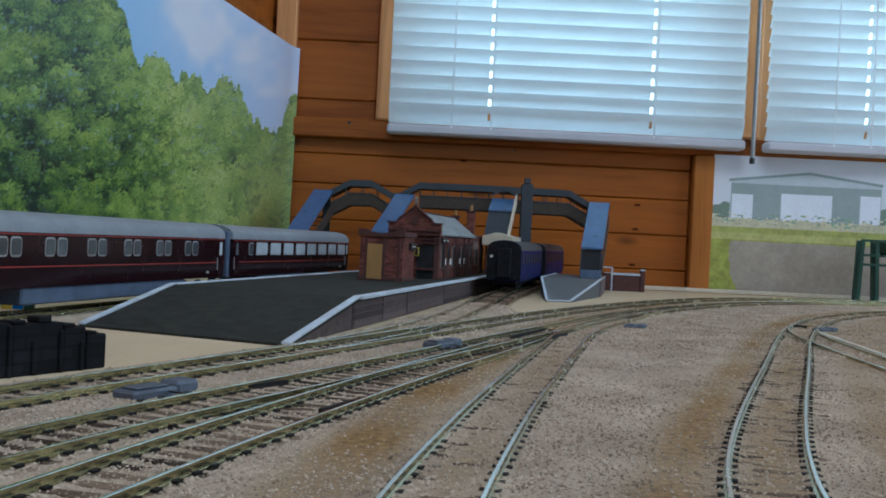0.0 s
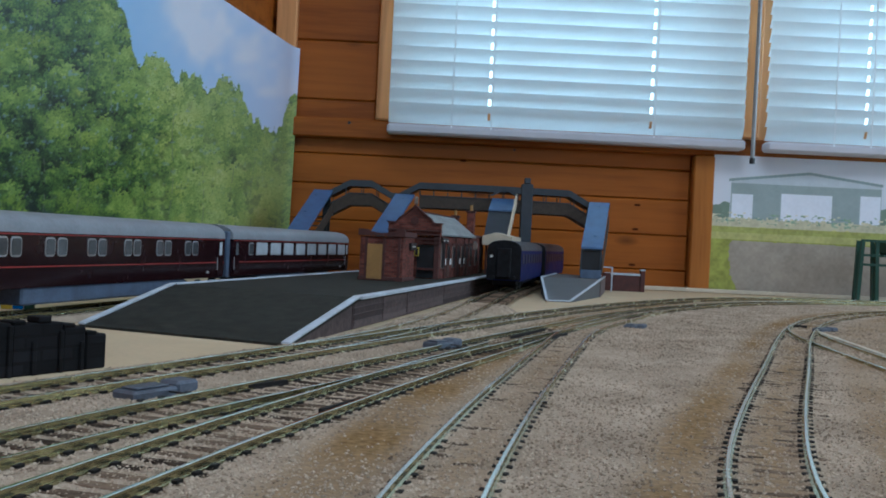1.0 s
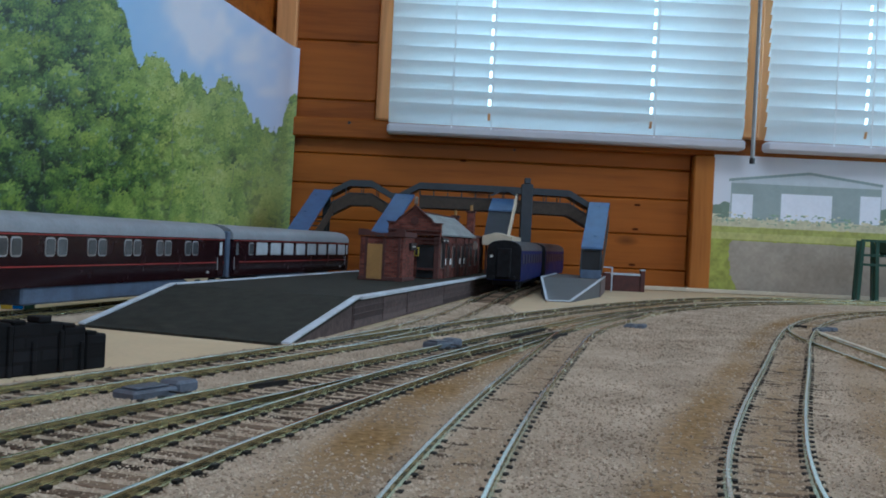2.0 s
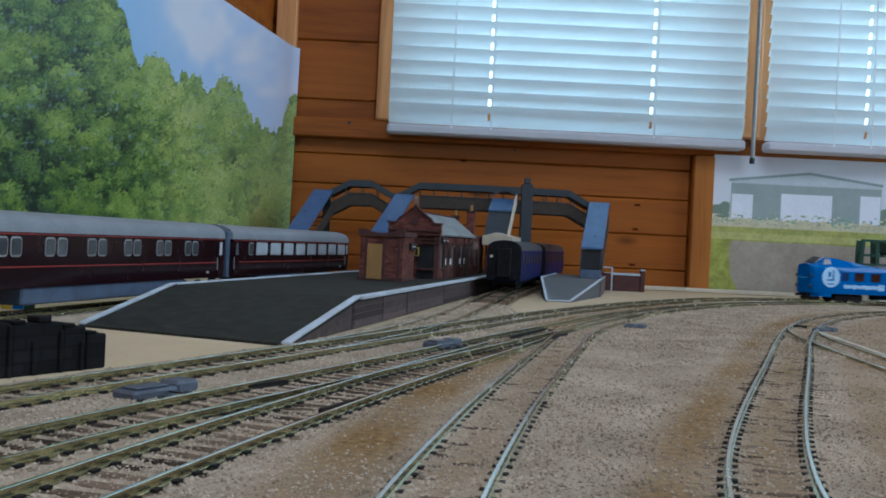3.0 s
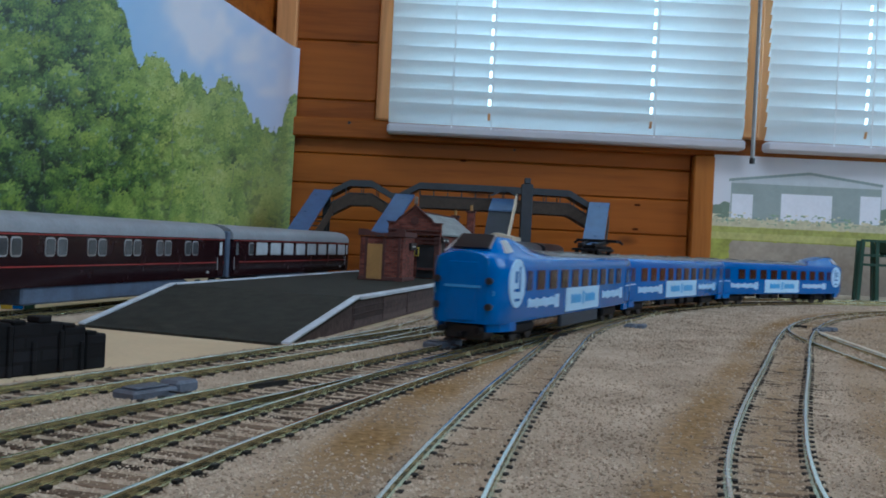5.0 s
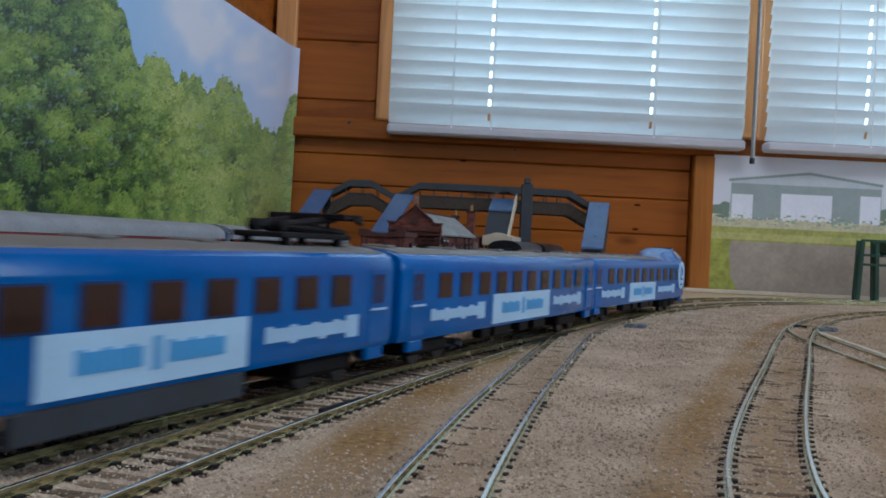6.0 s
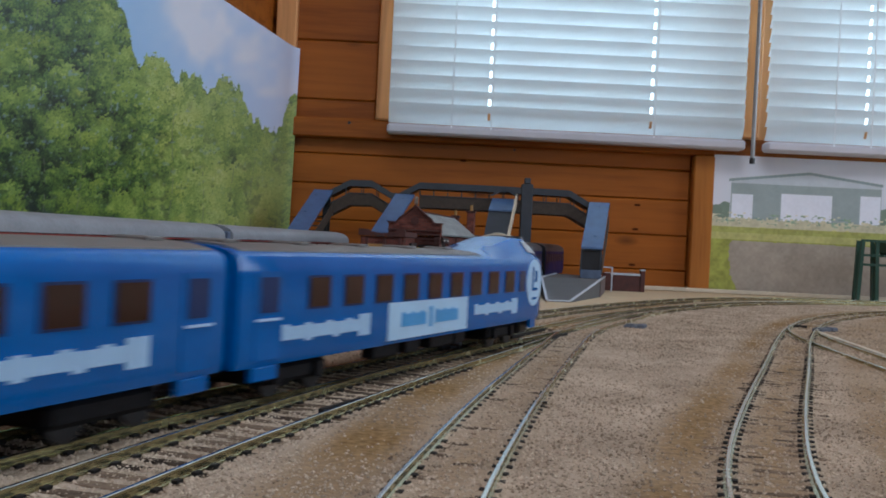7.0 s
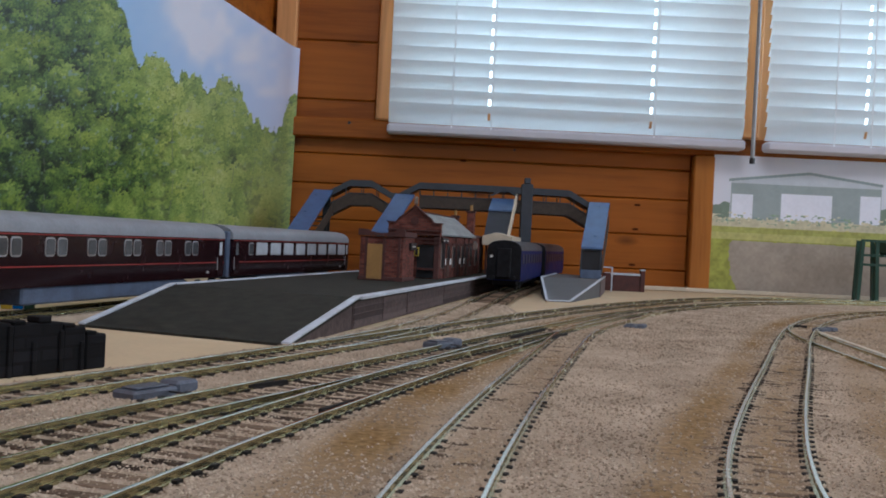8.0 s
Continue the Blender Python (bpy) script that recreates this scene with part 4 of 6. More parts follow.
def platform():
    p = thing("platform", ALONG, "dark grey card station platform with white edges and end ramp", "platform", "station platforms")
    nl, nr, u0, u1, end = -0.118, 0.0, -0.0985, 0.0, 0.745
    # top and ramp as one slab, sloped where it meets the ground
    slab = [[(nl, -0.0760, 0.0), (nr - 0.0030, u0, 0.0), (nr - 0.0030, u0, 0.0012), (nl, -0.0760, 0.0012)],
            [(nl, 0.0190, TOP - 0.0022), (nr, u1, TOP - 0.0022), (nr, u1, TOP), (nl, 0.0190, TOP)],
            [(nl, end, TOP - 0.0022), (nr, end, TOP - 0.0022), (nr, end, TOP), (nl, end, TOP)]]
    part("surface", loft(slab), M_PLAT, p)
    for a, b in ((0.0012, 0.0640), (0.0646, 0.1290), (0.1296, 0.2600), (0.2606, 0.4200), (0.4206, 0.58), (0.5806, 0.744)):
        wl = part("wall_panel", box((nr - 0.0060, a, 0.0), (nr - 0.0030, b, TOP - 0.0023), 0.0002), M_PBRICK, p)
        for k in range(4):
            part("brick_course", box((nr - 0.0031, a + 0.0008, 0.0012 + k * 0.0036), (nr - 0.0026, b - 0.0008, 0.0042 + k * 0.0036)), M_PBRICK, wl)
        part("edge", box((nr - 0.0040, a, TOP - 0.0010), (nr + 0.0022, b, TOP + 0.0007), 0.0002), M_EDGE, p, "white platform edge")
        part("edge", box((nl - 0.0012, a + 0.0190, TOP - 0.0010), (nl + 0.0040, min(b + 0.0190, end), TOP + 0.0007), 0.0002), M_EDGE, p)
    part("wall_panel", box((nl + 0.003, 0.0190, 0.0), (nl + 0.006, end, TOP - 0.0023)), M_PBRICK, p)
    bm = bmesh.new()
    one = [bm.verts.new(v) for v in ((nr - 0.0060, u0 + 0.004, 0.0), (nr - 0.0060, 0.0, 0.0), (nr - 0.0060, 0.0, TOP - 0.0023))]
    two = [bm.verts.new((v.co.x + 0.0025, v.co.y, v.co.z)) for v in one]
    bm.faces.new(one), bm.faces.new(two[::-1])
    for i in range(3):
        bm.faces.new([one[i], one[(i + 1) % 3], two[(i + 1) % 3], two[i]])
    part("ramp_wall", bm, M_PBRICK, p)
    for a, b, w in (((nr - 0.0050, u0, 0.0012), (nr - 0.0010, 0.0, TOP), 0.0020), ((nl + 0.0015, -0.0760, 0.0012), (nl + 0.0015, 0.0190, TOP), 0.0018)):
        part("ramp_edge", loft([[(a[0] - w, a[1], a[2]), (a[0] + w, a[1], a[2]), (a[0] + w, a[1], a[2] + 0.0009), (a[0] - w, a[1], a[2] + 0.0009)],
                                [(b[0] - w, b[1], b[2]), (b[0] + w, b[1], b[2]), (b[0] + w, b[1], b[2] + 0.0009), (b[0] - w, b[1], b[2] + 0.0009)]]), M_EDGE, p, "white ramp edge")
    return p


platform()


def far_platform():
    p = thing("platform", pose(0.1075, 0.905, 0, 0, 0, -11), "short grey ramped platform end with white edges", "platform", "station platforms")
    t = TOP
    a = [(-0.0110, 0.0), (0.0105, 0.010)]
    part("surface", loft([[(a[0][0], a[0][1], 0.0), (a[1][0], a[1][1], 0.0), (a[1][0], a[1][1], 0.0012), (a[0][0], a[0][1], 0.0012)],
                          [(-0.030, 0.145, 0.0), (0.031, 0.145, 0.0), (0.031, 0.145, t), (-0.030, 0.145, t)],
                          [(-0.030, 0.34, 0.0), (0.031, 0.30, 0.0), (0.031, 0.30, t), (-0.030, 0.34, t)]]), M_PLATSHEEN, p)
    for p0, p1 in (((-0.0110, 0.0, 0.0014), (-0.030, 0.145, t)), ((0.0105, 0.010, 0.0014), (0.031, 0.145, t)), ((-0.030, 0.145, t), (-0.030, 0.34, t)), ((0.031, 0.145, t), (0.031, 0.30, t)),
                   ((-0.0110, 0.0, 0.0008), (0.0105, 0.010, 0.0008))):
        part("edge", loft([[(q[0] - 0.0012, q[1], q[2]), (q[0] + 0.0012, q[1], q[2]), (q[0] + 0.0012, q[1], q[2] + 0.001), (q[0] - 0.0012, q[1], q[2] + 0.001)] for q in (p0, p1)])
             if abs(p0[1] - p1[1]) > 0.05 else loft([[(q[0], q[1] - 0.0012, q[2]), (q[0], q[1] + 0.0012, q[2]), (q[0], q[1] + 0.0012, q[2] + 0.001), (q[0], q[1] - 0.0012, q[2] + 0.001)] for q in (p0, p1)]),
             M_EDGE, p, "white edge")
    part("wall_panel", loft([[(0.0312, 0.145, 0), (0.0322, 0.145, 0), (0.0322, 0.145, t - 0.001), (0.0312, 0.145, t - 0.001)], [(0.0312, 0.30, 0), (0.0322, 0.30, 0), (0.0322, 0.30, t - 0.001), (0.0312, 0.30, t - 0.001)]]), M_PBRICK, p)
    return p


far_platform()

# low brick wall and a white post beyond the platform end
lw = thing("low_wall", pose(0.2300, 1.235, 0), "low dark brick wall with a pale coping", "wall")
part("wall_body", box((-0.027, -0.003, 0), (0.0155, 0.003, 0.0195), 0.0003), M_BRICKD, lw)
part("coping", box((-0.028, -0.004, 0.0196), (0.0158, 0.004, 0.0222), 0.0004), M_EDGE, lw, "pale coping")
part("pier", box((0.0160, -0.004, 0), (0.0215, 0.004, 0.0260), 0.0004), M_BRICKD, lw)
part("pier_cap", box((0.0155, -0.0045, 0.0261), (0.0221, 0.0045, 0.0280), 0.0004), M_EDGE, lw)
gt = thing("wicket_gate", pose(0.1985, 1.200, 0), "small dark gate in a white frame", "gate")
part("leaf", box((-0.0050, -0.0010, 0.0015), (0.0050, 0.0010, 0.0225), 0.0003), M_BRICKD, gt)
for x in (-0.0066, 0.0066):
    part("gate_post", box((x - 0.0008, -0.0010, 0), (x + 0.0008, 0.0010, 0.030), 0.0002), M_EDGE, gt)
part("gate_rail", box((-0.0056, -0.0008, 0.0285), (0.0056, 0.0008, 0.0300)), M_EDGE, gt)

# ---- station building ----


def sash(parent, x, y, z, w, h, face="x", door=False):
    """A dark window or door with its frame, set on a wall whose outside looks along +x or -y."""
    t = 0.0010
    if face == "x":
        fr = part("door" if door else "window", box((x - 0.0004, y - w / 2, z), (x + t, y + w / 2, z + h), 0.0002), M_DOORB if door else M_JOINERY, parent)
        part("pane", box((x + t, y - w / 2 + 0.0009, z + (h * 0.55 if door else 0.0009)), (x + t + 0.0003, y + w / 2 - 0.0009, z + h - 0.0009)), M_DARK, fr)
    else:
        fr = part("door" if door else "window", box((x - w / 2, y - t, z), (x + w / 2, y + 0.0004, z + h), 0.0002), M_OCHRE if door else M_SIGN, parent)
        part("panel", box((x - w / 2 + 0.0012, y - t - 0.0004, z + 0.0015), (x + w / 2 - 0.0012, y - t, z + h - 0.0015)), M_OCHRE if door else M_DARK, fr)
    return fr


def station():
    s = thing("station_building", ALONG @ pose(0, 0, TOP), "red brick station building with gables, slate roof and chimneys", "building")
    # small end block
    b = part("end_block", box((-0.0640, 0.228, 0), (-0.0300, 0.268, 0.0340), 0.0003), M_BRICK, s)
    sag = [(-0.0655, 0.0345), (-0.0655, 0.0395), (-0.0600, 0.0395)] + [(-0.0470 + 0.011 * math.sin(a), 0.0395 - 0.0028 * math.cos(a)) for a in np.linspace(-1.4, 1.4, 7)] + \
          [(-0.0340, 0.0395), (-0.0285, 0.0395), (-0.0285, 0.0345)]
    part("parapet", prism(sag, 0.2265, 0.2300, "y"), M_BRICKD, s)
    part("parapet", box((-0.0315, 0.2302, 0.0342), (-0.0285, 0.2690, 0.0385), 0.0003), M_BRICKD, s)
    part("plinth", box((-0.0648, 0.2270, 0), (-0.0292, 0.2688, 0.0030), 0.0003), M_BRICKD, s)
    sash(s, -0.0520, 0.2278, 0.0012, 0.0120, 0.0270, "y", True)
    for x in (-0.0590, -0.0450, -0.0330):
        part("pilaster", box((x - 0.0010, 0.2270, 0.003), (x + 0.0010, 0.2280, 0.0335)), M_BRICKD, s)
    # main block with its gable
    part("main_block", box((-0.0630, 0.320, 0), (-0.0200, 0.505, 0.0365), 0.0003), M_BRICK, s)
    gable = [(-0.0645, 0.0366), (-0.0645, 0.0465), (-0.0585, 0.0465), (-0.0560, 0.0500), (-0.0500, 0.0540), (-0.0415, 0.0615), (-0.0330, 0.0540), (-0.0270, 0.0500), (-0.0245, 0.0465), (-0.0185, 0.0465), (-0.0185, 0.0366)]
    part("gable", prism(gable, 0.3170, 0.3215, "y"), M_BRICK, s)
    part("gable_band", box((-0.0640, 0.3160, 0.0372), (-0.0190, 0.3170, 0.0388)), M_BRICKD, s)
    cope = [(-0.0655, 0.0466), (-0.0580, 0.0466), (-0.0555, 0.0502), (-0.0500, 0.0543), (-0.0415, 0.0617), (-0.0330, 0.0543), (-0.0275, 0.0502), (-0.0250, 0.0466), (-0.0175, 0.0466)]
    part("gable_coping", prism(cope + [(x, z + 0.0014) for x, z in reversed(cope)], 0.3160, 0.3222, "y"), M_BRICKD, s)
    part("roundel", disc((-0.0415, 0.3166, 0.0490), 0.0036, 0.0008, "y", 12), M_BRICKD, s)
    part("finial", box((-0.0430, 0.3170, 0.0632), (-0.0400, 0.3210, 0.0700), 0.0006), M_JOINERY, s, "pale stone finial")
    # slate roof as courses of slates
    for sgn in (1, -1):
        slope = part("roof_slope", loft([[(-0.0415, y, 0.0560), (-0.0415 + sgn * 0.0235, y, 0.0375), (-0.0415 + sgn * 0.0235, y, 0.0385), (-0.0415, y, 0.0572)] for y in (0.3216, 0.508)]), M_SLATE, s)
        for k in range(6):
            f0, f1 = k / 6, (k + 1.1) / 6
            for j in range(8):
                y0 = 0.3220 + j * 0.0232 + (0.0116 if k % 2 else 0)
                y1 = min(y0 + 0.0228, 0.508)
                if y1 - y0 < 0.004:
                    continue
                z0, z1 = 0.0574 - 0.0187 * f0, 0.0574 - 0.0187 * f1
                part("slate", loft([[(-0.0415 + sgn * 0.0235 * f0, y, z0), (-0.0415 + sgn * 0.0235 * f1, y, z1), (-0.0415 + sgn * 0.0235 * f1, y, z1 + 0.0006), (-0.0415 + sgn * 0.0235 * f0, y, z0 + 0.0003)] for y in (y0, y1)]), M_SLATE, slope)
    part("ridge", box((-0.0425, 0.3216, 0.0573), (-0.0405, 0.508, 0.0585), 0.0003), M_BRICKD, s)
    # openings on the platform side
    for y, w, h, door in ((0.335, 0.014, 0.026, False), (0.362, 0.012, 0.028, True), (0.388, 0.011, 0.020, False), (0.412, 0.012, 0.028, True), (0.436, 0.011, 0.020, False), (0.460, 0.012, 0.028, True), (0.486, 0.011, 0.020, False)):
        sash(s, -0.0200, y, 0.0012 if door else 0.009, w, h, "x", door)
        part("arch", box((-0.0202, y - w / 2 - 0.001, (0.0012 if door else 0.009) + h), (-0.0188, y + w / 2 + 0.001, (0.0012 if door else 0.009) + h + 0.0022)), M_BRICKD, s)
    for y, z in ((0.350, 0.012), (0.375, 0.012), (0.425, 0.012), (0.448, 0.012)):
        part("notice", box((-0.0199, y - 0.0022, z), (-0.0190, y + 0.0022, z + 0.0055)), M_SIGN, s)
    # no opening here: a near-black panel paints the shade inside the door
    part("doorway_shade", box((-0.0385, 0.3185, 0.0008), (-0.0235, 0.3196, 0.0290)), M_DARK, s, "dark panel for the shade inside a doorway")
    part("door_frame", box((-0.0560, 0.3180, 0.0008), (-0.0420, 0.3197, 0.0250)), M_BRICKD, s)
    for x in (-0.0636, -0.0215):
        part("pier", box((x - 0.0022, 0.3170, 0), (x + 0.0022, 0.3199, 0.0366), 0.0003), M_BRICKD, s)
    part("sign_board", box((-0.0299, 0.2480, 0.0245), (-0.0280, 0.2670, 0.0300)), M_DARK, s, "dark name board")
    part("sign_board", box((-0.0190, 0.325, 0.0310), (-0.0175, 0.352, 0.0355)), M_DARK, s)
    part("lamp_bracket", tube((-0.0185, 0.44, 0.030), (-0.0085, 0.44, 0.032), 0.0006, 6), M_DARK, s)
    part("lantern", box((-0.0095, 0.438, 0.026), (-0.0055, 0.442, 0.033), 0.0006), M_JOINERY, s)
    part("notice_board", box((-0.0405, 0.3155, 0.0190), (-0.0365, 0.3168, 0.0265), 0.0002), M_YELLOW, s, "yellow framed notice board")
    part("notice_sheet", box((-0.0398, 0.3151, 0.0200), (-0.0372, 0.3155, 0.0255)), M_DARK, s)
    for z in (0.0300, 0.0335, 0.0405):
        part("moulding", box((-0.0650, 0.3158, z), (-0.0180, 0.3169, z + 0.0009)), M_BRICKD, s)
    for y in (0.3305, 0.3465):
        part("sign_bar", box((-0.0176, y - 0.004, 0.0328), (-0.0173, y + 0.004, 0.0336)), M_SIGN, s)
    part("sign_bar", box((-0.0281, 0.2520, 0.0268), (-0.0277, 0.2630, 0.0276)), M_SIGN, s)
    for y in (0.345, 0.400, 0.448, 0.475):
        part("pilaster", box((-0.0201, y - 0.0012, 0.0), (-0.0190, y + 0.0012, 0.0364)), M_BRICKD, s)
    part("window_sill", box((-0.0385, 0.3160, 0.0075), (-0.0235, 0.3183, 0.0092)), M_BRICKD, s)
    # rear wing and chimneys
    part("rear_wing", box((-0.0620, 0.5055, 0), (-0.0220, 0.5900, 0.0380), 0.0003), M_BRICK, s)
    part("rear_parapet", box((-0.0632, 0.5050, 0.0381), (-0.0208, 0.5912, 0.0410), 0.0003), M_BRICKD, s)
    for x, y, z0, z1 in ((-0.0250, 0.513, 0.0412, 0.0640), (-0.0500, 0.56, 0.0412, 0.0600)):
        part("chimney", box((x - 0.0038, y - 0.004, z0), (x + 0.0038, y + 0.004, z1), 0.0004), M_BRICK, s)
        part("chimney_cap", box((x - 0.0046, y - 0.005, z1), (x + 0.0046, y + 0.005, z1 + 0.0022), 0.0004), M_BRICKD, s)
        part("chimney_pot", tube((x, y, z1 + 0.0023), (x, y, z1 + 0.0080), 0.0016, 8), M_OCHRE, s)
    sash(s, -0.0220, 0.535, 0.009, 0.012, 0.020, "x")
    sash(s, -0.0220, 0.565, 0.0012, 0.012, 0.028, "x", True)
    part("sign_board", box((-0.0218, 0.507, 0.0300), (-0.0200, 0.527, 0.0350)), M_DARK, s)
    return s


station()

cn = thing("platform_canopy", ALONG @ pose(-0.0035, 0.560, TOP), "cream card platform canopy with a deep valance", "canopy")
part("roof", loft([[(-0.0155, y, 0.040), (0.0155, y, 0.040), (0.0155, y, 0.0415), (0.0, y, 0.0455), (-0.0155, y, 0.0415)] for y in (0.0, 0.09)]), M_CREAM, cn)
part("valance", box((0.0157, 0.0, 0.0315), (0.0167, 0.09, 0.0418)), M_CREAM, cn)
part("valance", box((-0.0155, -0.0013, 0.0315), (0.0155, -0.0001, 0.0398)), M_CREAM, cn)
for y in (0.008, 0.082):
    part("column", tube((0.012, y, 0.0), (0.012, y, 0.0399), 0.0011, 8), M_BRICKD, cn)
    part("column", tube((-0.012, y, 0.0), (-0.012, y, 0.0399), 0.0011, 8), M_BRICKD, cn)

# ---- covered footbridge ----


def footbridge():
    f = thing("footbridge", pose(0, 1.20, 0), "covered grey footbridge with blue roofed stairs over the tracks", "footbridge")
    y0, y1 = -0.014, 0.020

    def strip(name, line, thick, ya, yb, mat, label=""):
        return part(name, prism(list(line) + [(x, z - thick) for x, z in reversed(line)], ya, yb, "y"), mat, f, label)
    spans = ([(-0.1545, 0.1045), (-0.1370, 0.1055), (-0.1140, 0.1185), (-0.0880, 0.1188), (-0.0640, 0.1055), (-0.0560, 0.1050)],
             [(-0.0560, 0.1050), (-0.0310, 0.1195), (0.0600, 0.1195), (0.1470, 0.1185), (0.1700, 0.1060), (0.1955, 0.1055)])
    for line in spans:
        strip("roof", line, 0.0075, y0 - 0.004, y1 + 0.004, M_BRIDGE)
        inner = line[1:-1]
        strip("parapet", [(x, z - 0.0160) for x, z in inner], 0.0135, y0, y0 + 0.0015, M_LATTICE, "lattice side panel")
        strip("parapet", [(x, z - 0.0160) for x, z in inner], 0.0135, y1 - 0.0015, y1, M_LATTICE)
        strip("deck", [(x, z - 0.0280) for x, z in inner], 0.0025, y0 + 0.002, y1 - 0.002, M_BRIDGE)
        strip("handrail", [(x, z - 0.0150) for x, z in inner], 0.0012, y0 - 0.0008, y0 - 0.0001, M_BRIDGE)
        n = max(3, int((inner[-1][0] - inner[0][0]) / 0.016))
        for i in range(n + 1):
            x = inner[0][0] + (inner[-1][0] - inner[0][0]) * i / n
            z = float(np.interp(x, [q[0] for q in line], [q[1] for q in line]))
            for y in (y0, y1 - 0.0012):
                part("stanchion", box((x - 0.0006, y, z - 0.0160), (x + 0.0006, y + 0.0012, z - 0.0076)), M_BRIDGE, f)

    def stair(x0, z0, x1, z1, run, w, roofed=1.0, grey=False):
        """A covered flight that comes down towards the platforms."""
        ya, yb = y0 - 0.004, y0 - 0.004 - run
        part("stair_roof", loft([[(x0 - w / 2, ya, z0 - 0.002), (x0 + w / 2, ya, z0 - 0.002), (x0 + w / 2, ya, z0), (x0 - w / 2, ya, z0)],
                                 [(x1 - w / 2, yb, z1 - 0.002), (x1 + w / 2, yb, z1 - 0.002), (x1 + w / 2, yb, z1), (x1 - w / 2, yb, z1)]]), M_BROOF, f, "blue-grey stair roof")
        for sgn in (-1, 1):
            part("stair_side", loft([[(a + sgn * w / 2 - 0.0006, y, z - 0.030), (a + sgn * w / 2 + 0.0006, y, z - 0.030), (a + sgn * w / 2 + 0.0006, y, z - 0.016), (a + sgn * w / 2 - 0.0006, y, z - 0.016)]
                                     for a, y, z in ((x0, ya, z0), (x1, yb, z1))]), M_LATTICE, f)
            part("stair_post", box((x1 + sgn * (w / 2 - 0.001) - 0.0008, yb + 0.001, TOP - 0.001), (x1 + sgn * (w / 2 - 0.001) + 0.0008, yb + 0.0026, z1 - 0.0021)), M_BRIDGE, f)
        for k in range(9):
            q = (k + 0.5) / 9
            part("tread", box((x0 + (x1 - x0) * q - w / 2 + 0.001, ya + (yb - ya) * q - 0.004, z0 + (z1 - z0) * q - 0.030), (x0 + (x1 - x0) * q + w / 2 - 0.001, ya + (yb - ya) * q + 0.004, z0 + (z1 - z0) * q - 0.0285)), M_BRIDGE, f)
    stair(-0.1450, 0.1050, -0.1640, 0.0540, 0.075, 0.0225)
    stair(-0.0480, 0.1045, -0.0700, 0.0580, 0.075, 0.0225)
    stair(0.1830, 0.1060, 0.1640, 0.0520, 0.085, 0.0240)
    # open flight with grey steps and cream stringer above the canopy
    ya, yb = y0 - 0.003, y0 - 0.075
    part("stair_roof", loft([[(0.056, ya, 0.103), (0.083, ya, 0.103), (0.083, ya, 0.105), (0.056, ya, 0.105)], [(0.051, ya - 0.02, 0.089), (0.078, ya - 0.02, 0.089), (0.078, ya - 0.02, 0.091), (0.051, ya - 0.02, 0.091)]]), M_BROOF, f)
    part("flight", loft([[(0.051, ya - 0.02, 0.085), (0.078, ya - 0.02, 0.085), (0.078, ya - 0.02, 0.088), (0.051, ya - 0.02, 0.088)], [(0.044, yb, 0.050), (0.070, yb, 0.050), (0.070, yb, 0.053), (0.044, yb, 0.053)]]), M_BRIDGE, f)
    part("stringer", loft([[(0.0835, ya, 0.100), (0.0855, ya, 0.100), (0.0855, ya, 0.112), (0.0835, ya, 0.112)], [(0.0700, yb, 0.048), (0.0720, yb, 0.048), (0.0720, yb, 0.058), (0.0700, yb, 0.058)]]), M_CREAM, f, "cream stair stringer")
    part("arch_gable", prism([(0.052, 0.108), (0.070, 0.1195), (0.088, 0.108), (0.084, 0.1075), (0.070, 0.1155), (0.056, 0.1075)], y0 - 0.0065, y0 - 0.0041, "y"), M_BRIDGE, f)
    # towers that carry the deck
    part("tower", box((0.0900, -0.020, 0.0), (0.1035, -0.006, 0.1235), 0.0006), M_BRIDGE, f)
    part("tower_cap", box((0.0930, -0.017, 0.1236), (0.1005, -0.009, 0.1310), 0.0008), M_BRIDGE, f)
    for x in (-0.143, -0.058, 0.176):
        for y in (y0 + 0.002, y1 - 0.004):
            part("leg", box((x - 0.003, y, 0.0), (x + 0.003, y + 0.003, 0.1010)), M_BRIDGE, f)
    part("stair_back", box((0.1680, y1 - 0.02, TOP), (0.1920, y1 - 0.018, 0.0600)), M_BRIDGE, f)
    part("stair_foot", box((0.1525, -0.1030, TOP), (0.1755, -0.0985, 0.0270), 0.0004), M_CHASSIS, f)
    # solid near-black panel in place of the shaded opening under the stair roof
    part("stair_foot_panel", box((0.1540, -0.0980, TOP), (0.1740, -0.0960, 0.0480), 0.0003), M_DARK, f, "dark panel for the shade in the stair opening")
    return f


footbridge()

# ---- standing stock ----


def coach_section(w, z0, z1, zt, k=10):
    """Half-round roofed body section: (y, z) round the outside from the lower near edge."""
    sec = [(-w * 0.96, z0), (-w, z0 + (z1 - z0) * 0.25), (-w, z1)]
    for i in range(1, k):
        a = math.pi * i / k
        sec.append((-w * math.cos(a) * (1 if i not in (1, k - 1) else 0.99), z1 + (zt - z1) * math.sin(a) ** 0.8))
    return sec + [(w, z1), (w, z0 + (z1 - z0) * 0.25), (w * 0.96, z0)]


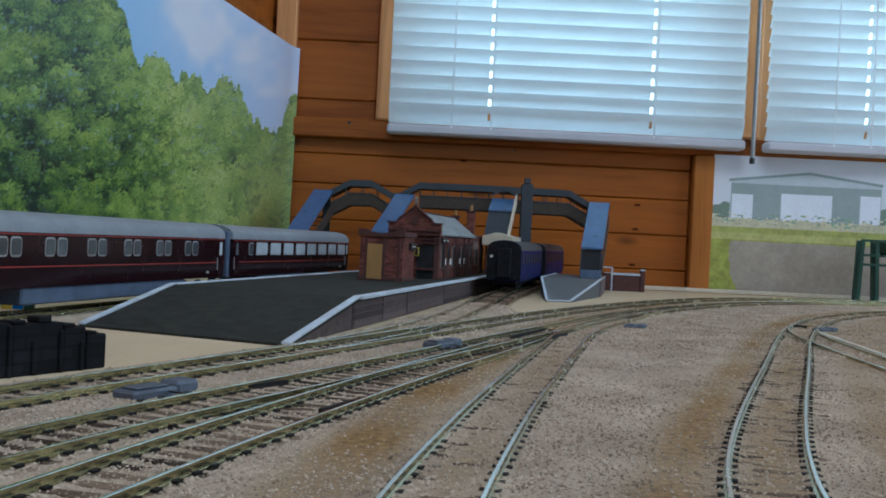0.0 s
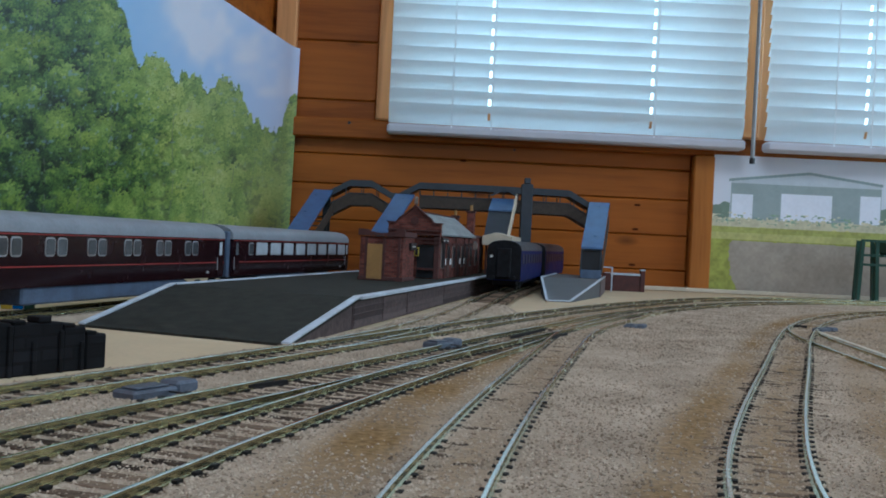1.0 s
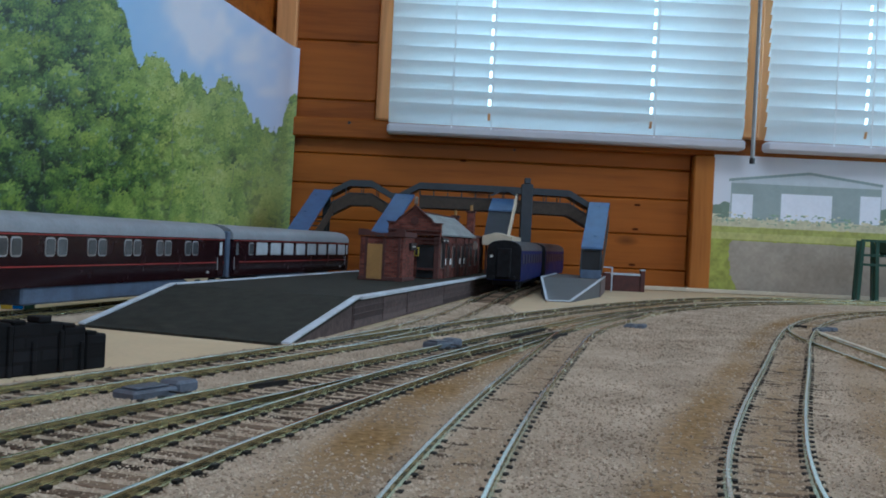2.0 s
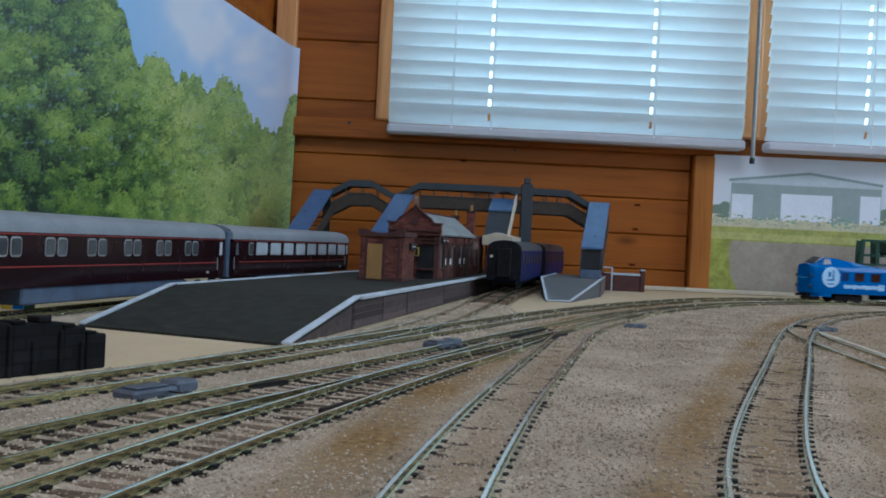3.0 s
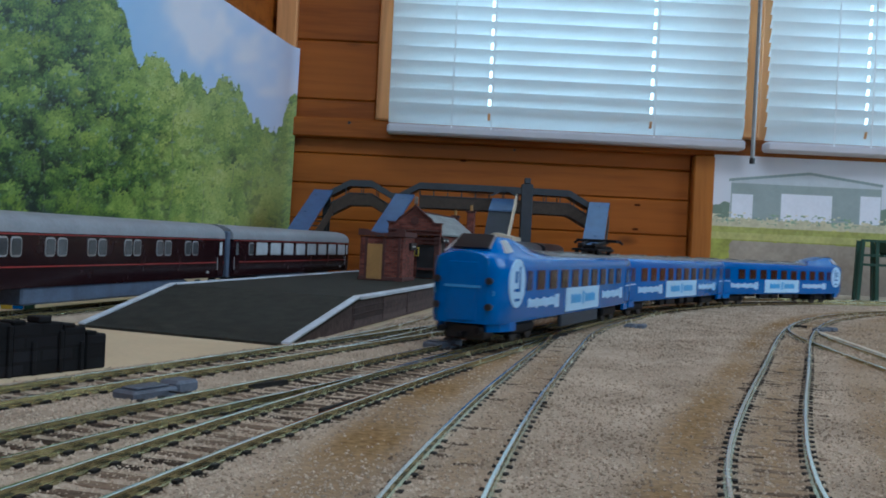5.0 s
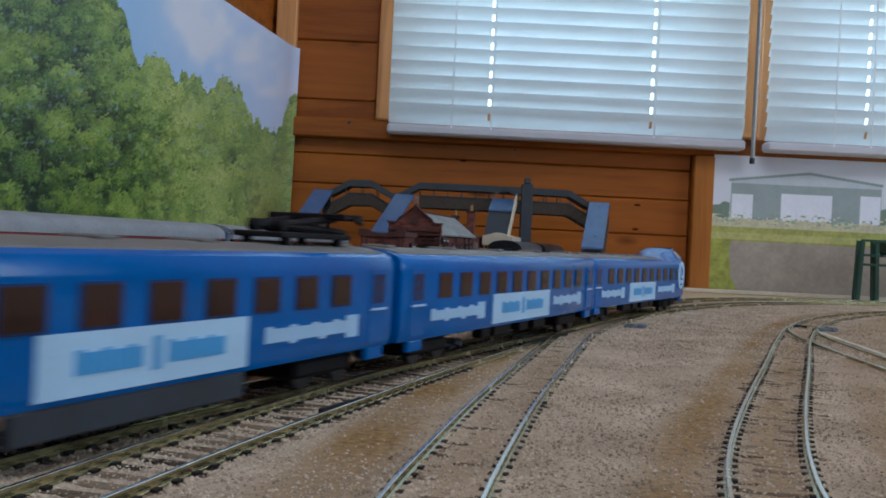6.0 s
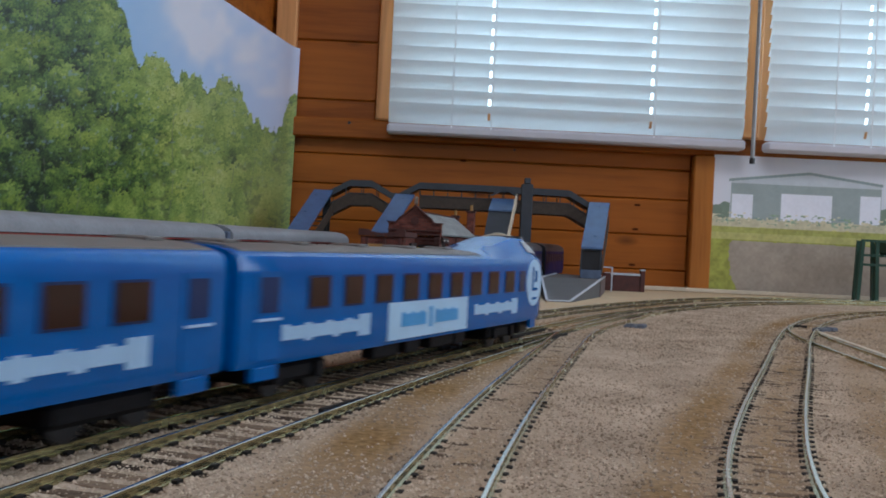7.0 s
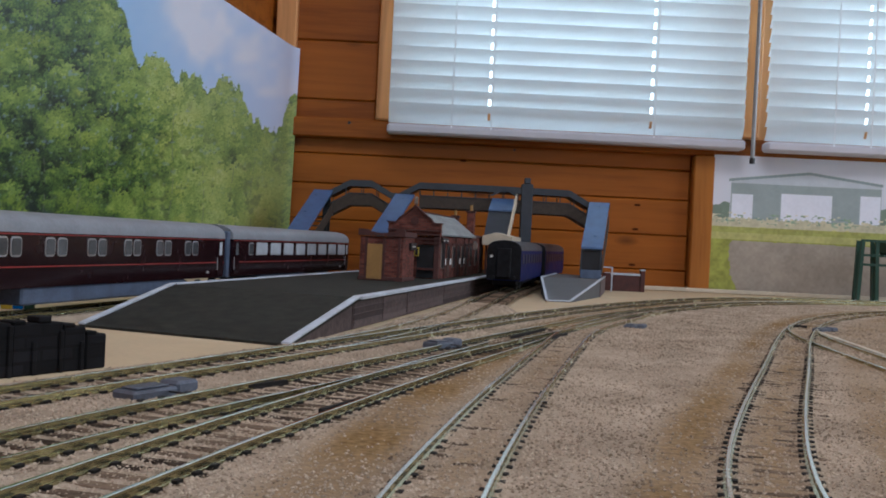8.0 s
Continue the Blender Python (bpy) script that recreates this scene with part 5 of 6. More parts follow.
def bogie(parent, x, name="bogie", mat=None):
    b = part(name, box((x - 0.0165, -0.0115, 0.0032), (x + 0.0165, 0.0115, 0.0085), 0.0012), mat or M_BLACK, parent)
    for dx in (-0.0105, 0.0105):
        for y in (-0.0092, 0.0092):
            part("wheel", disc((x + dx, y, 0.0058), 0.0057, 0.0022, "y", 14), M_WHEEL, b)
        part("axle_box", box((x + dx - 0.0022, -0.0128, 0.0035), (x + dx + 0.0022, -0.0116, 0.0080), 0.0004), M_BLACK, b)
    return b


def rounded(x, z, w, h, r, k=3):
    """A rectangle with rounded corners."""
    out = []
    for cx, cz, a0 in ((x + w / 2 - r, z + h / 2 - r, 0), (x - w / 2 + r, z + h / 2 - r, 90), (x - w / 2 + r, z - h / 2 + r, 180), (x + w / 2 - r, z - h / 2 + r, 270)):
        for i in range(k + 1):
            a = radians(a0 + 90 * i / k)
            out.append((cx + r * math.cos(a), cz + r * math.sin(a)))
    return out


def royal_coach(m, length, pairs, wide, label, tail=0.76, skirt=0.62):
    c = thing("passenger_coach", m, label, "coach", "claret coaches")
    h, w = length / 2, 0.0170
    z0, z1, zt = 0.0130, 0.0400, 0.0500
    body = [(-w * 0.95, z0), (-w, z0 + 0.006), (-w, z1), (w, z1), (w, z0 + 0.006), (w * 0.95, z0)]
    shade_smooth(part("body", loft([[(x, y, z) for y, z in body] for x in (-h, h)]), M_MAROON, c))
    roof = [(-w, z1)] + [(-w * math.cos(math.pi * i / 12) * 1.01, z1 + 0.0003 + (zt - z1) * math.sin(math.pi * i / 12) ** 0.75) for i in range(1, 12)] + [(w, z1)]
    shade_smooth(part("roof", loft([[(x, y, z) for y, z in roof] for x in (-h - 0.0003, h + 0.0003)]), M_CROOF, c))
    for z, t in ((0.0389, 0.0006), (0.0230, 0.0007), (0.0392, 0.0004)):
        for s in (-1, 1):
            part("lining", box((-h + 0.001, s * (w + 0.0001) - 0.00015, z), (h - 0.001, s * (w + 0.0001) + 0.00015, z + t)), M_REDLINE, c)
    for x, ww, hh, bright in [(p, 0.0088, 0.0098, False) for p in pairs] + [(p, 0.0225, 0.0100, True) for p in wide]:
        for s in (-1, 1):
            rr = 0.0022 if not bright else 0.0008
            fr = part("window", prism(rounded(x, 0.0282 + hh / 2, ww, hh, rr), s * w - 0.0003, s * w + 0.0003, "y"), M_TRIM, c)
            edge = 0.0009 if not bright else 0.0006
            part("pane", prism(rounded(x, 0.0282 + hh / 2, ww - 2 * edge, hh - 2 * edge, rr * 0.7), s * (w + 0.0004) - 0.0002, s * (w + 0.0004) + 0.0002, "y"), M_CBRIGHT if bright else M_CGLASS, fr)
    for s in (-1, 1):
        for x in (-h + 0.007, h - 0.007):
            d = part("door", box((x - 0.0045, s * w - 0.0003, 0.0140), (x + 0.0045, s * w + 0.0002, 0.0385)), M_MAROON, c)
            part("door_window", box((x - 0.0022, s * w - 0.0003, 0.0285), (x + 0.0022, s * (w + 0.0004), 0.0375)), M_CBRIGHT if x > 0 else M_CGLASS, d)
            part("handrail", tube((x - 0.0058, s * (w + 0.0008), 0.0180), (x - 0.0058, s * (w + 0.0008), 0.0270), 0.0003, 6), M_TRIM, d)
        part("crest", box((h - 0.028, s * (w + 0.0001) - 0.0002, 0.0160), (h - 0.0245, s * (w + 0.0001) + 0.0002, 0.0178)), M_TRIM, c)
    part("underframe", box((-h * skirt, -w * 0.90, 0.0042), (h * 0.62, w * 0.90, 0.0129), 0.001), M_CHASSIS, c, "blue-grey underframe skirt")
    for x in (-h * tail, h * 0.76):
        bogie(c, x)
    for s in (-1, 1):
        part("gangway", box((s * h - 0.003, -0.0145, 0.012), (s * h + 0.0040, 0.0145, 0.0455), 0.001), M_CHASSIS, c)
    return c


CD = Vector((0.2, 0.98)).normalized()
CN = Vector((0.98, -0.2)).normalized()


def on_west(y, back):
    """A place on the west road: y along the near side of the coaches."""
    x = -0.205 + 0.2041 * (y - 0.46)
    return Matrix.Translation((x - CN.x * 0.0170, y - CN.y * 0.0170, 0.0042)) @ Matrix.Rotation(math.atan2(CD.y, CD.x), 4, "Z")


PAIR = [0.0934 - 0.0383 * k + dx for k in range(7) for dx in (-0.0053, 0.0053)]
royal_coach(on_west(0.5630, 0), 0.292, PAIR, [], "claret royal coach, silver roof, paired sleeping windows", 0.90, 0.575)
royal_coach(on_west(0.8600, 0), 0.285, [-0.109], [-0.0876 + 0.0294 * k for k in range(8)], "claret saloon coach with wide pale windows and silver roof")
crate = thing("goods_crates", pose(-0.2440, 0.560, 0.0, 0, 0, 25), "small row of coloured crates behind the coach", "crates")
for k, (x, c) in enumerate(((-0.012, M_PALE), (-0.006, M_PALE), (0.0, M_YELLOW), (0.006, M_BLUE), (0.012, M_GREEN))):
    part("crate", box((x - 0.0028, -0.003, 0.0), (x + 0.0028, 0.003, 0.0135 + 0.0015 * (k % 2)), 0.0003), c, crate)


def navy_coach(m, label):
    c = thing("passenger_coach", m, label, "coach", "navy coaches")
    h, w, z0, z1, zt = 0.105, 0.0160, 0.0095, 0.0375, 0.0465
    body = [(-w * 0.95, z0), (-w, z0 + 0.005), (-w, z1), (w, z1), (w, z0 + 0.005), (w * 0.95, z0)]
    part("body", loft([[(x, y, z) for y, z in body] for x in (-h, h)]), M_NAVY, c)
    roof = [(-w, z1)] + [(-w * math.cos(math.pi * i / 10), z1 + 0.0003 + (zt - z1) * math.sin(math.pi * i / 10) ** 0.75) for i in range(1, 10)] + [(w, z1)]
    shade_smooth(part("roof", loft([[(x, y, z) for y, z in roof] for x in (-h, h)]), M_NROOF, c))
    for k in range(8):
        for s in (-1, 1):
            part("window", box((-0.088 + k * 0.025 - 0.007, s * w - 0.0003, 0.0255), (-0.088 + k * 0.025 + 0.007, s * w + 0.0003, 0.0345)), M_DARK, c)
    end = [(-w * 0.99, z0 + 0.001), (-w * 0.99, z1)] + [(-w * 0.99 * math.cos(math.pi * i / 10), z1 + (zt - z1) * 0.97 * math.sin(math.pi * i / 10) ** 0.75) for i in range(1, 10)] + [(w * 0.99, z1), (w * 0.99, z0 + 0.001)]
    part("end_panel", prism(end, -h - 0.0012, -h - 0.0001, "x"), M_BLACK, c, "black coach end")
    part("end_lamp", disc((-h - 0.0017, 0.0115, 0.0315), 0.0013, 0.0008, "x", 10), M_SIGN, c)
    part("gangway", box((-h - 0.0040, -0.0068, 0.012), (-h - 0.0013, 0.0068, 0.0395), 0.001), M_BLACK, c)
    for x in (-h, h):
        for y in (-0.0095, 0.0095):
            part("buffer", tube((x, y, 0.0120), (x + (0.005 if x > 0 else -0.005), y, 0.0120), 0.0020, 8), M_BLACK, c)
    part("underframe", box((-h * 0.95, -w * 0.7, 0.0060), (h * 0.95, w * 0.7, 0.0094)), M_BLACK, c)
    for x in (-h * 0.66, h * 0.66):
        bogie(c, x)
    return c


turn = math.atan2(D.y, D.x)
navy_coach(Matrix.Translation((0.0560 + D.x * 0.108, 0.9120 + D.y * 0.108, RAIL_TOP)) @ Matrix.Rotation(turn, 4, "Z"), "dark navy coach with a black end in the platform road")
navy_coach(Matrix.Translation((0.0560 + D.x * 0.108 + 0.0480, 0.9120 + D.y * 0.108 + 0.2190, RAIL_TOP)) @ Matrix.Rotation(turn - 0.03, 4, "Z"), "dark navy coach coupled behind another at the platform")

# ---- ruined wall and steel tower ----
cs = thing("ruined_wall", Matrix.Translation((-0.1200, 0.3420, 0.0)) @ Matrix.Rotation(math.atan2(0.036, 0.0203), 4, "Z"), "black plastic ruined wall with a stepped broken top", "wall")
for x0, x1, zz in ((-0.0600, -0.0330, 0.0172), (-0.0330, -0.0135, 0.0168), (-0.0135, -0.0040, 0.0150), (-0.0040, 0.0050, 0.0120)):
    part("wall_section", box((x0, -0.0032, 0.0), (x1 - 0.0001, 0.0032, zz), 0.0006), M_RUIN, cs)
    k = max(2, int((x1 - x0) / 0.0042))
    for i in range(k):
        if i % 2 == 0:
            a = x0 + (x1 - x0) * i / k
            part("merlon", box((a, -0.0032, zz), (a + (x1 - x0) / k, 0.0032, zz + 0.0011 + 0.0005 * (i % 4)), 0.0003), M_RUIN, cs)
for x, zz in ((-0.0560, 0.0150), (-0.0475, 0.0120), (-0.0340, 0.0165), (-0.0250, 0.0110), (-0.0145, 0.0140), (-0.0060, 0.0100)):
    part("buttress", box((x - 0.0009, -0.0040, 0.0), (x + 0.0009, -0.0033, zz), 0.0003), M_RUIN, cs)
tw = thing("steel_tower", pose(0.5420, 1.270, 0, 0, 0, 0), "dark green steel tower on slim legs", "tower")
for x, y in ((-0.0130, -0.010), (0.0080, -0.010), (-0.0080, 0.014), (0.0130, 0.014), (0.030, -0.004)):
    part("leg", loft([[(x * 1.15 + a, y + b, 0.0) for a, b in ((-0.0024, -0.0022), (0.0024, -0.0022), (0.0024, 0.0022), (-0.0024, 0.0022))],
                      [(x * 0.85 + a, y + b, 0.0780) for a, b in ((-0.0022, -0.0018), (0.0022, -0.0018), (0.0022, 0.0018), (-0.0022, 0.0018))]]), M_GREEN, tw)
for z in (0.046, 0.058, 0.0765):
    part("brace", box((-0.0140, -0.0125, z), (0.030, -0.0105, z + 0.003)), M_GREEN, tw)
part("platform_deck", box((0.0120, -0.0150, 0.058), (0.060, 0.018, 0.061), 0.0005), M_GREEN, tw)
part("tank", box((0.0200, -0.0120, 0.0612), (0.058, 0.016, 0.080), 0.002), M_GREEN, tw)
for x in (0.045, 0.057):
    part("leg", box((x - 0.0015, -0.010, 0.0), (x + 0.0015, -0.007, 0.0579)), M_GREEN, tw)
sb = thing("timber_batten", Matrix.Translation((0.2150, 0.5200, 0.0)) @ Matrix.Rotation(math.atan2(0.1452, 0.0208), 4, "Z"), "pale timber batten along the spur", "batten")
part("strip", box((-0.150, -0.0013, 0.0030), (0.076, 0.0013, 0.0074), 0.0004), M_CREAM, sb)

# ---- the blue train ----
CAR, HALF_W = 0.2492, 0.0163
NOSE_AT, SPEED = 2.971, 0.3389
DRIFT = ((0.0, 0.030), (2.8, 0.028), (3.0, 0.027), (3.5, 0.021), (4.0, 0.0095), (4.5, 0.0015), (5.8, -0.0045), (6.1, -0.0055), (6.5, -0.002), (7.0, -0.003), (7.6, 0.001), (8.0, 0.001))


def car_section(w, sag, hump):
    """Loop of (y, z) for the body: lower edge, side, shoulder, roof."""
    zt = 0.0388 + hump
    pts = [(0.95, 0.0095), (1.0, 0.0122), (1.0, 0.0200), (1.0, 0.0318), (0.985, 0.0342), (0.93, 0.0362 + hump * 0.02), (0.80, 0.0373 + hump * 0.26), (0.50, zt - 0.0005 - hump * 0.03), (0.0, zt)]
    right = [(-w * a, z) for a, z in pts]
    return right + [(-y, z) for y, z in reversed(right[:-1])]


def blue_car(kind, label, motor=False):
    """One car of the set, 0 at the rails; its front looks along +x. kind: 'cab' for an end car, 'mid' between."""
    c = thing("train_car", Matrix.Identity(4), label, "train car", "blue train set")
    h = CAR / 2 - 0.0018
    st = []
    if kind == "cab":
        for q in np.linspace(0, 1, 9):
            x = h - 0.0160 * (1 - math.sin(q * math.pi / 2))
            st.append((x, HALF_W * (0.42 + 0.58 * math.cos(q * math.pi / 2) ** 0.6)))
        st = st[::-1]
        st = [(h - 0.0175, HALF_W)] + sorted([(x, w) for x, w in st], key=lambda k: k[0])
        back = [(-h, HALF_W * 0.97), (-h + 0.002, HALF_W)] + [(-h + 0.002 + (2 * h - 0.019) * i / 14, HALF_W) for i in range(1, 14)]
        extra = [(h - a, HALF_W) for a in (0.0780, 0.0720, 0.0600, 0.0500, 0.0400, 0.0310, 0.0240, 0.0190)]
        st = sorted(back + extra + st, key=lambda k: k[0])
    else:
        st = [(-h, HALF_W * 0.97), (-h + 0.002, HALF_W), (h - 0.002, HALF_W), (h, HALF_W * 0.97)]

    def hump(x):
        if kind != "cab":
            return 0.0
        a = h - x
        return 0.0068 * float(np.interp(a, [0, 0.0045, 0.0070, 0.0160, 0.0310, 0.0720, 0.078], [0.0, 0.02, 0.10, 1.0, 1.0, 0.06, 0.0]))
    secs = [[(x, y, z) for y, z in car_section(w, 0, hump(x))] for x, w in st]
    body = part("body", loft(secs), M_BLUE, c)
    shade_smooth(body, 22 if kind == "cab" else 40)
    # grey roof strip, proud of the shell, behind the cab
    r1 = h - (0.080 if kind == "cab" else 0.003)
    strip = []
    for x in (-h + 0.003, r1):
        strip.append([(x, y * HALF_W, z) for y, z in ((-0.82, 0.0368), (-0.80, 0.0376), (-0.50, 0.0387), (0.0, 0.0392), (0.50, 0.0387), (0.80, 0.0376), (0.82, 0.0368))])
    shade_smooth(part("roof", loft(strip), M_TROOF, c))
    for x in np.linspace(-h + 0.012, r1 - 0.012, 5):
        part("roof_vent", box((x - 0.0030, -0.0050, 0.0386), (x + 0.0030, 0.0050, 0.0399), 0.0004), M_TROOF, c)
    # windows, doors and printed bands on both sides
    span0, span1 = (-0.0865, 0.0690) if kind == "cab" else (-0.0880, 0.0880)
    count = 9 if kind == "cab" else 10
    pa, pb, la, lb, ra, rb = (-0.453, 0.395, -1.23, -0.607, 0.498, 1.148) if kind == "cab" else (-0.44, 0.43, -1.13, -0.54, 0.51, 1.07)
    for s in (-1, 1):
        y = s * HALF_W
        for i in range(count):
            x = span0 + (span1 - span0) * i / (count - 1)
            fr = part("window", box((x - 0.0060, y - 0.0003, 0.0226), (x + 0.0060, y + 0.0002 * s + 0.0001, 0.0314), 0.0), M_BWIN, c)
            part("pane", box((x - 0.0052, y - 0.0003 if s > 0 else y - 0.00045, 0.0232), (x + 0.0052, y + 0.00045 if s > 0 else y + 0.0003, 0.0308)), M_TGLASS, fr)
        for x in ([-h + 0.012] if kind == "cab" else [-h + 0.012, h - 0.012]):
            d = part("door", box((x - 0.0058, y - 0.0002, 0.0112), (x + 0.0058, y + 0.0002, 0.0325)), M_BLUE, c)
            part("door_window", box((x - 0.0040, y - 0.0004, 0.0226), (x + 0.0040, y + 0.0004, 0.0312)), M_BWIN, d)
            part("door_rail", box((x - 0.0056, y - 0.0006, 0.0206), (x + 0.0050, y + 0.0006, 0.0212)), M_PALE, d)
            part("step", box((x - 0.0055, y * 0.93 - 0.0010, 0.0060), (x + 0.0055, y * 0.93 + 0.0010, 0.0096), 0.0003), M_BLUE, c)
        mid = (span0 + span1) / 2
        half = (span1 - span0) / 2
        pan = part("white_panel", box((mid + half * min(-s * pa, -s * pb), y - 0.0003, 0.0108), (mid + half * max(-s * pa, -s * pb), y + 0.0003, 0.0224)), M_PALE, c, "white printed panel with pale blue bars")
        for f0, f1, count_of, tall in ((0.14, 0.43, 8, 0.0040), (0.475, 0.515, 1, 0.0062), (0.55, 0.86, 9, 0.0040)):
            for i in range(count_of):
                a, b = (pa + (pb - pa) * (f0 + (f1 - f0) * (i + q) / count_of) for q in (0.03, 0.93))
                x0, x1 = sorted((mid - s * half * a, mid - s * half * b))
                rise = 0.0006 * ((i * 7) % 3 == 0)
                part("print_bar", box((x0, y - 0.0005, 0.0166 - tall / 2), (x1, y + 0.0005, 0.0166 + tall / 2 + rise)), M_SKYB, pan)
        for a, b in ((la, lb), (ra, rb)):
            k = 13
            for i in range(k):
                x0, x1 = sorted((mid - s * half * (a + (b - a) * (i + 0.06) / k), mid - s * half * (a + (b - a) * (i + 0.86) / k)))
                hi = 0.0200 if i >= k - 2 else 0.0186 + 0.0006 * ((i * 5) % 3 == 0)
                lo = 0.0138 if i >= k - 2 else 0.0153 - 0.0007 * ((i * 3) % 4 == 1)
                part("print_bar", box((x0, y - 0.0003, lo), (x1, y + 0.0003, hi)), M_PALE, c)
        if motor:
            part("skirt", box((mid - half * 0.40, y * 0.93 - 0.0012, 0.0036), (mid + half * 0.52, y * 0.93 + 0.0010, 0.0096), 0.0005), M_SKIRT, c)
        else:
            for q, ww in ((-0.38, 0.011), (-0.12, 0.007), (0.20, 0.013), (0.42, 0.006)):
                part("equipment_box", box((mid + half * q - ww * 0.8, y * 0.70 - 0.0022, 0.0052), (mid + half * q + ww * 0.8, y * 0.70 + 0.0022, 0.0096), 0.0005), M_BLACK, c)
        if kind == "cab":
            lx = h - 0.0205
            logo = part("roundel", disc((lx, y, 0.0260), 0.0102, 0.0006, "y", 32), M_PALE, c, "round white emblem with blue strokes")
            for lo, hi in (((lx - 0.0032, 0.0225), (lx - 0.0016, 0.0330)), ((lx - 0.0016, 0.0225), (lx + 0.0040, 0.0238)), ((lx + 0.0006, 0.0262), (lx + 0.0034, 0.0312)), ((lx - 0.0030, 0.0186), (lx + 0.0034, 0.0197))):
                part("stroke", box((lo[0], y - 0.0005, lo[1]), (hi[0], y + 0.0005, hi[1])), M_BLUE, logo)
            part("cab_window", box((h - 0.0412, y - 0.0003, 0.0226), (h - 0.0332, y + 0.0003, 0.0312)), M_BWIN, c)
    part("end_wall", box((-h - 0.0008, -HALF_W * 0.9, 0.0105), (-h - 0.0001, HALF_W * 0.9, 0.035)), M_BLUE, c)
    part("gangway", box((-h - 0.0021, -0.0062, 0.007), (-h - 0.0009, 0.0062, 0.032), 0.0003), M_DARK, c)
    if kind == "cab":
        # raised windscreen, its side lights, nose details
        ws0, ws1 = h - 0.0068, h - 0.0158

        def slab(a0, a1, z0, z1, w0, w1, t):
            """A pane that leans from (a0, z0) up to (a1, z1), half as wide as w0 below and w1 above."""
            return loft([[(a0, -w0, z0), (a0, w0, z0), (a0 + t, w0, z0 + t), (a0 + t, -w0, z0 + t)], [(a1, -w1, z1), (a1, w1, z1), (a1 + t, w1, z1 + t), (a1 + t, -w1, z1 + t)]])
        part("windscreen", slab(ws0, ws1, 0.0398, 0.0454, 0.0080, 0.0072, 0.0006), M_DARK, c, "dark raised windscreen")
        for s in (-1, 1):
            part("windscreen_post", loft([[(ws0 + d, s * (0.0080 + e), 0.0398 + d) for d, e in ((0, 0), (0.0004, 0), (0.0004, 0.0007), (0, 0.0007))],
                                          [(ws1 + d, s * (0.0072 + e), 0.0454 + d) for d, e in ((0, 0), (0.0004, 0), (0.0004, 0.0007), (0, 0.0007))]]), M_TRIM, c)
            # metal in place of glass, so the pane carries its white highlight as colour
            part("side_light", loft([[(h - 0.0125, s * 0.0142, 0.0384), (h - 0.0225, s * 0.0136, 0.0392), (h - 0.0225, s * 0.0120, 0.0392), (h - 0.0125, s * 0.0126, 0.0384)],
                                     [(h - 0.0165, s * 0.0101, 0.0435), (h - 0.0225, s * 0.0101, 0.0438), (h - 0.0225, s * 0.0086, 0.0438), (h - 0.0165, s * 0.0086, 0.0435)]]), M_TRIM, c, "side glass of the cab, in bright metal for its highlight")
            for z in (0.0165, 0.0270):
                part("headlight", disc((h - 0.0010, s * 0.0112, z), 0.0015, 0.0030, "x", 10), M_DARK, c)
        part("nose_door", box((h - 0.0006, -0.0062, 0.0105), (h + 0.0004, 0.0062, 0.0345), 0.0003), M_BLUE, c)
        part("nose_bar", box((h + 0.0001, -0.0078, 0.0240), (h + 0.0006, 0.0078, 0.0250)), M_SKYB, c)
        part("coupling_well", box((h - 0.0150, -0.0088, 0.0026), (h - 0.0030, 0.0088, 0.0096), 0.0010), M_DARK, c)
        part("coupling_hook", box((h - 0.0030, -0.0012, 0.0040), (h + 0.0022, 0.0012, 0.0058), 0.0003), M_BLACK, c)
        for s in (-1, 1):
            cheek = [(h - 0.0220, s * HALF_W * 0.985), (h - 0.0150, s * HALF_W * 0.97), (h - 0.0080, s * HALF_W * 0.86), (h - 0.0022, s * HALF_W * 0.62), (h - 0.0035, s * HALF_W * 0.55), (h - 0.0150, s * HALF_W * 0.80), (h - 0.0220, s * HALF_W * 0.88)]
            part("valance", prism(cheek, 0.0062, 0.0101, "z"), M_BLUE, c, "blue lower corner of the nose")
            part("buffer", tube((h - 0.0020, s * 0.0080, 0.0070), (h + 0.0022, s * 0.0080, 0.0070), 0.0014, 8), M_BLACK, c)
            part("marker_light", box((h - 0.0050, s * 0.0118 - 0.0012, 0.0210), (h - 0.0016, s * 0.0118 + 0.0012, 0.0232)), M_SKYB, c)
    for x in (-h * 0.72, h * (0.62 if kind == "cab" else 0.72)):
        bogie(c, x)
    part("coupler", box((-h - 0.0035, -0.0012, 0.0040), (-h - 0.0001, 0.0012, 0.0062)), M_DARK, c)
    return c


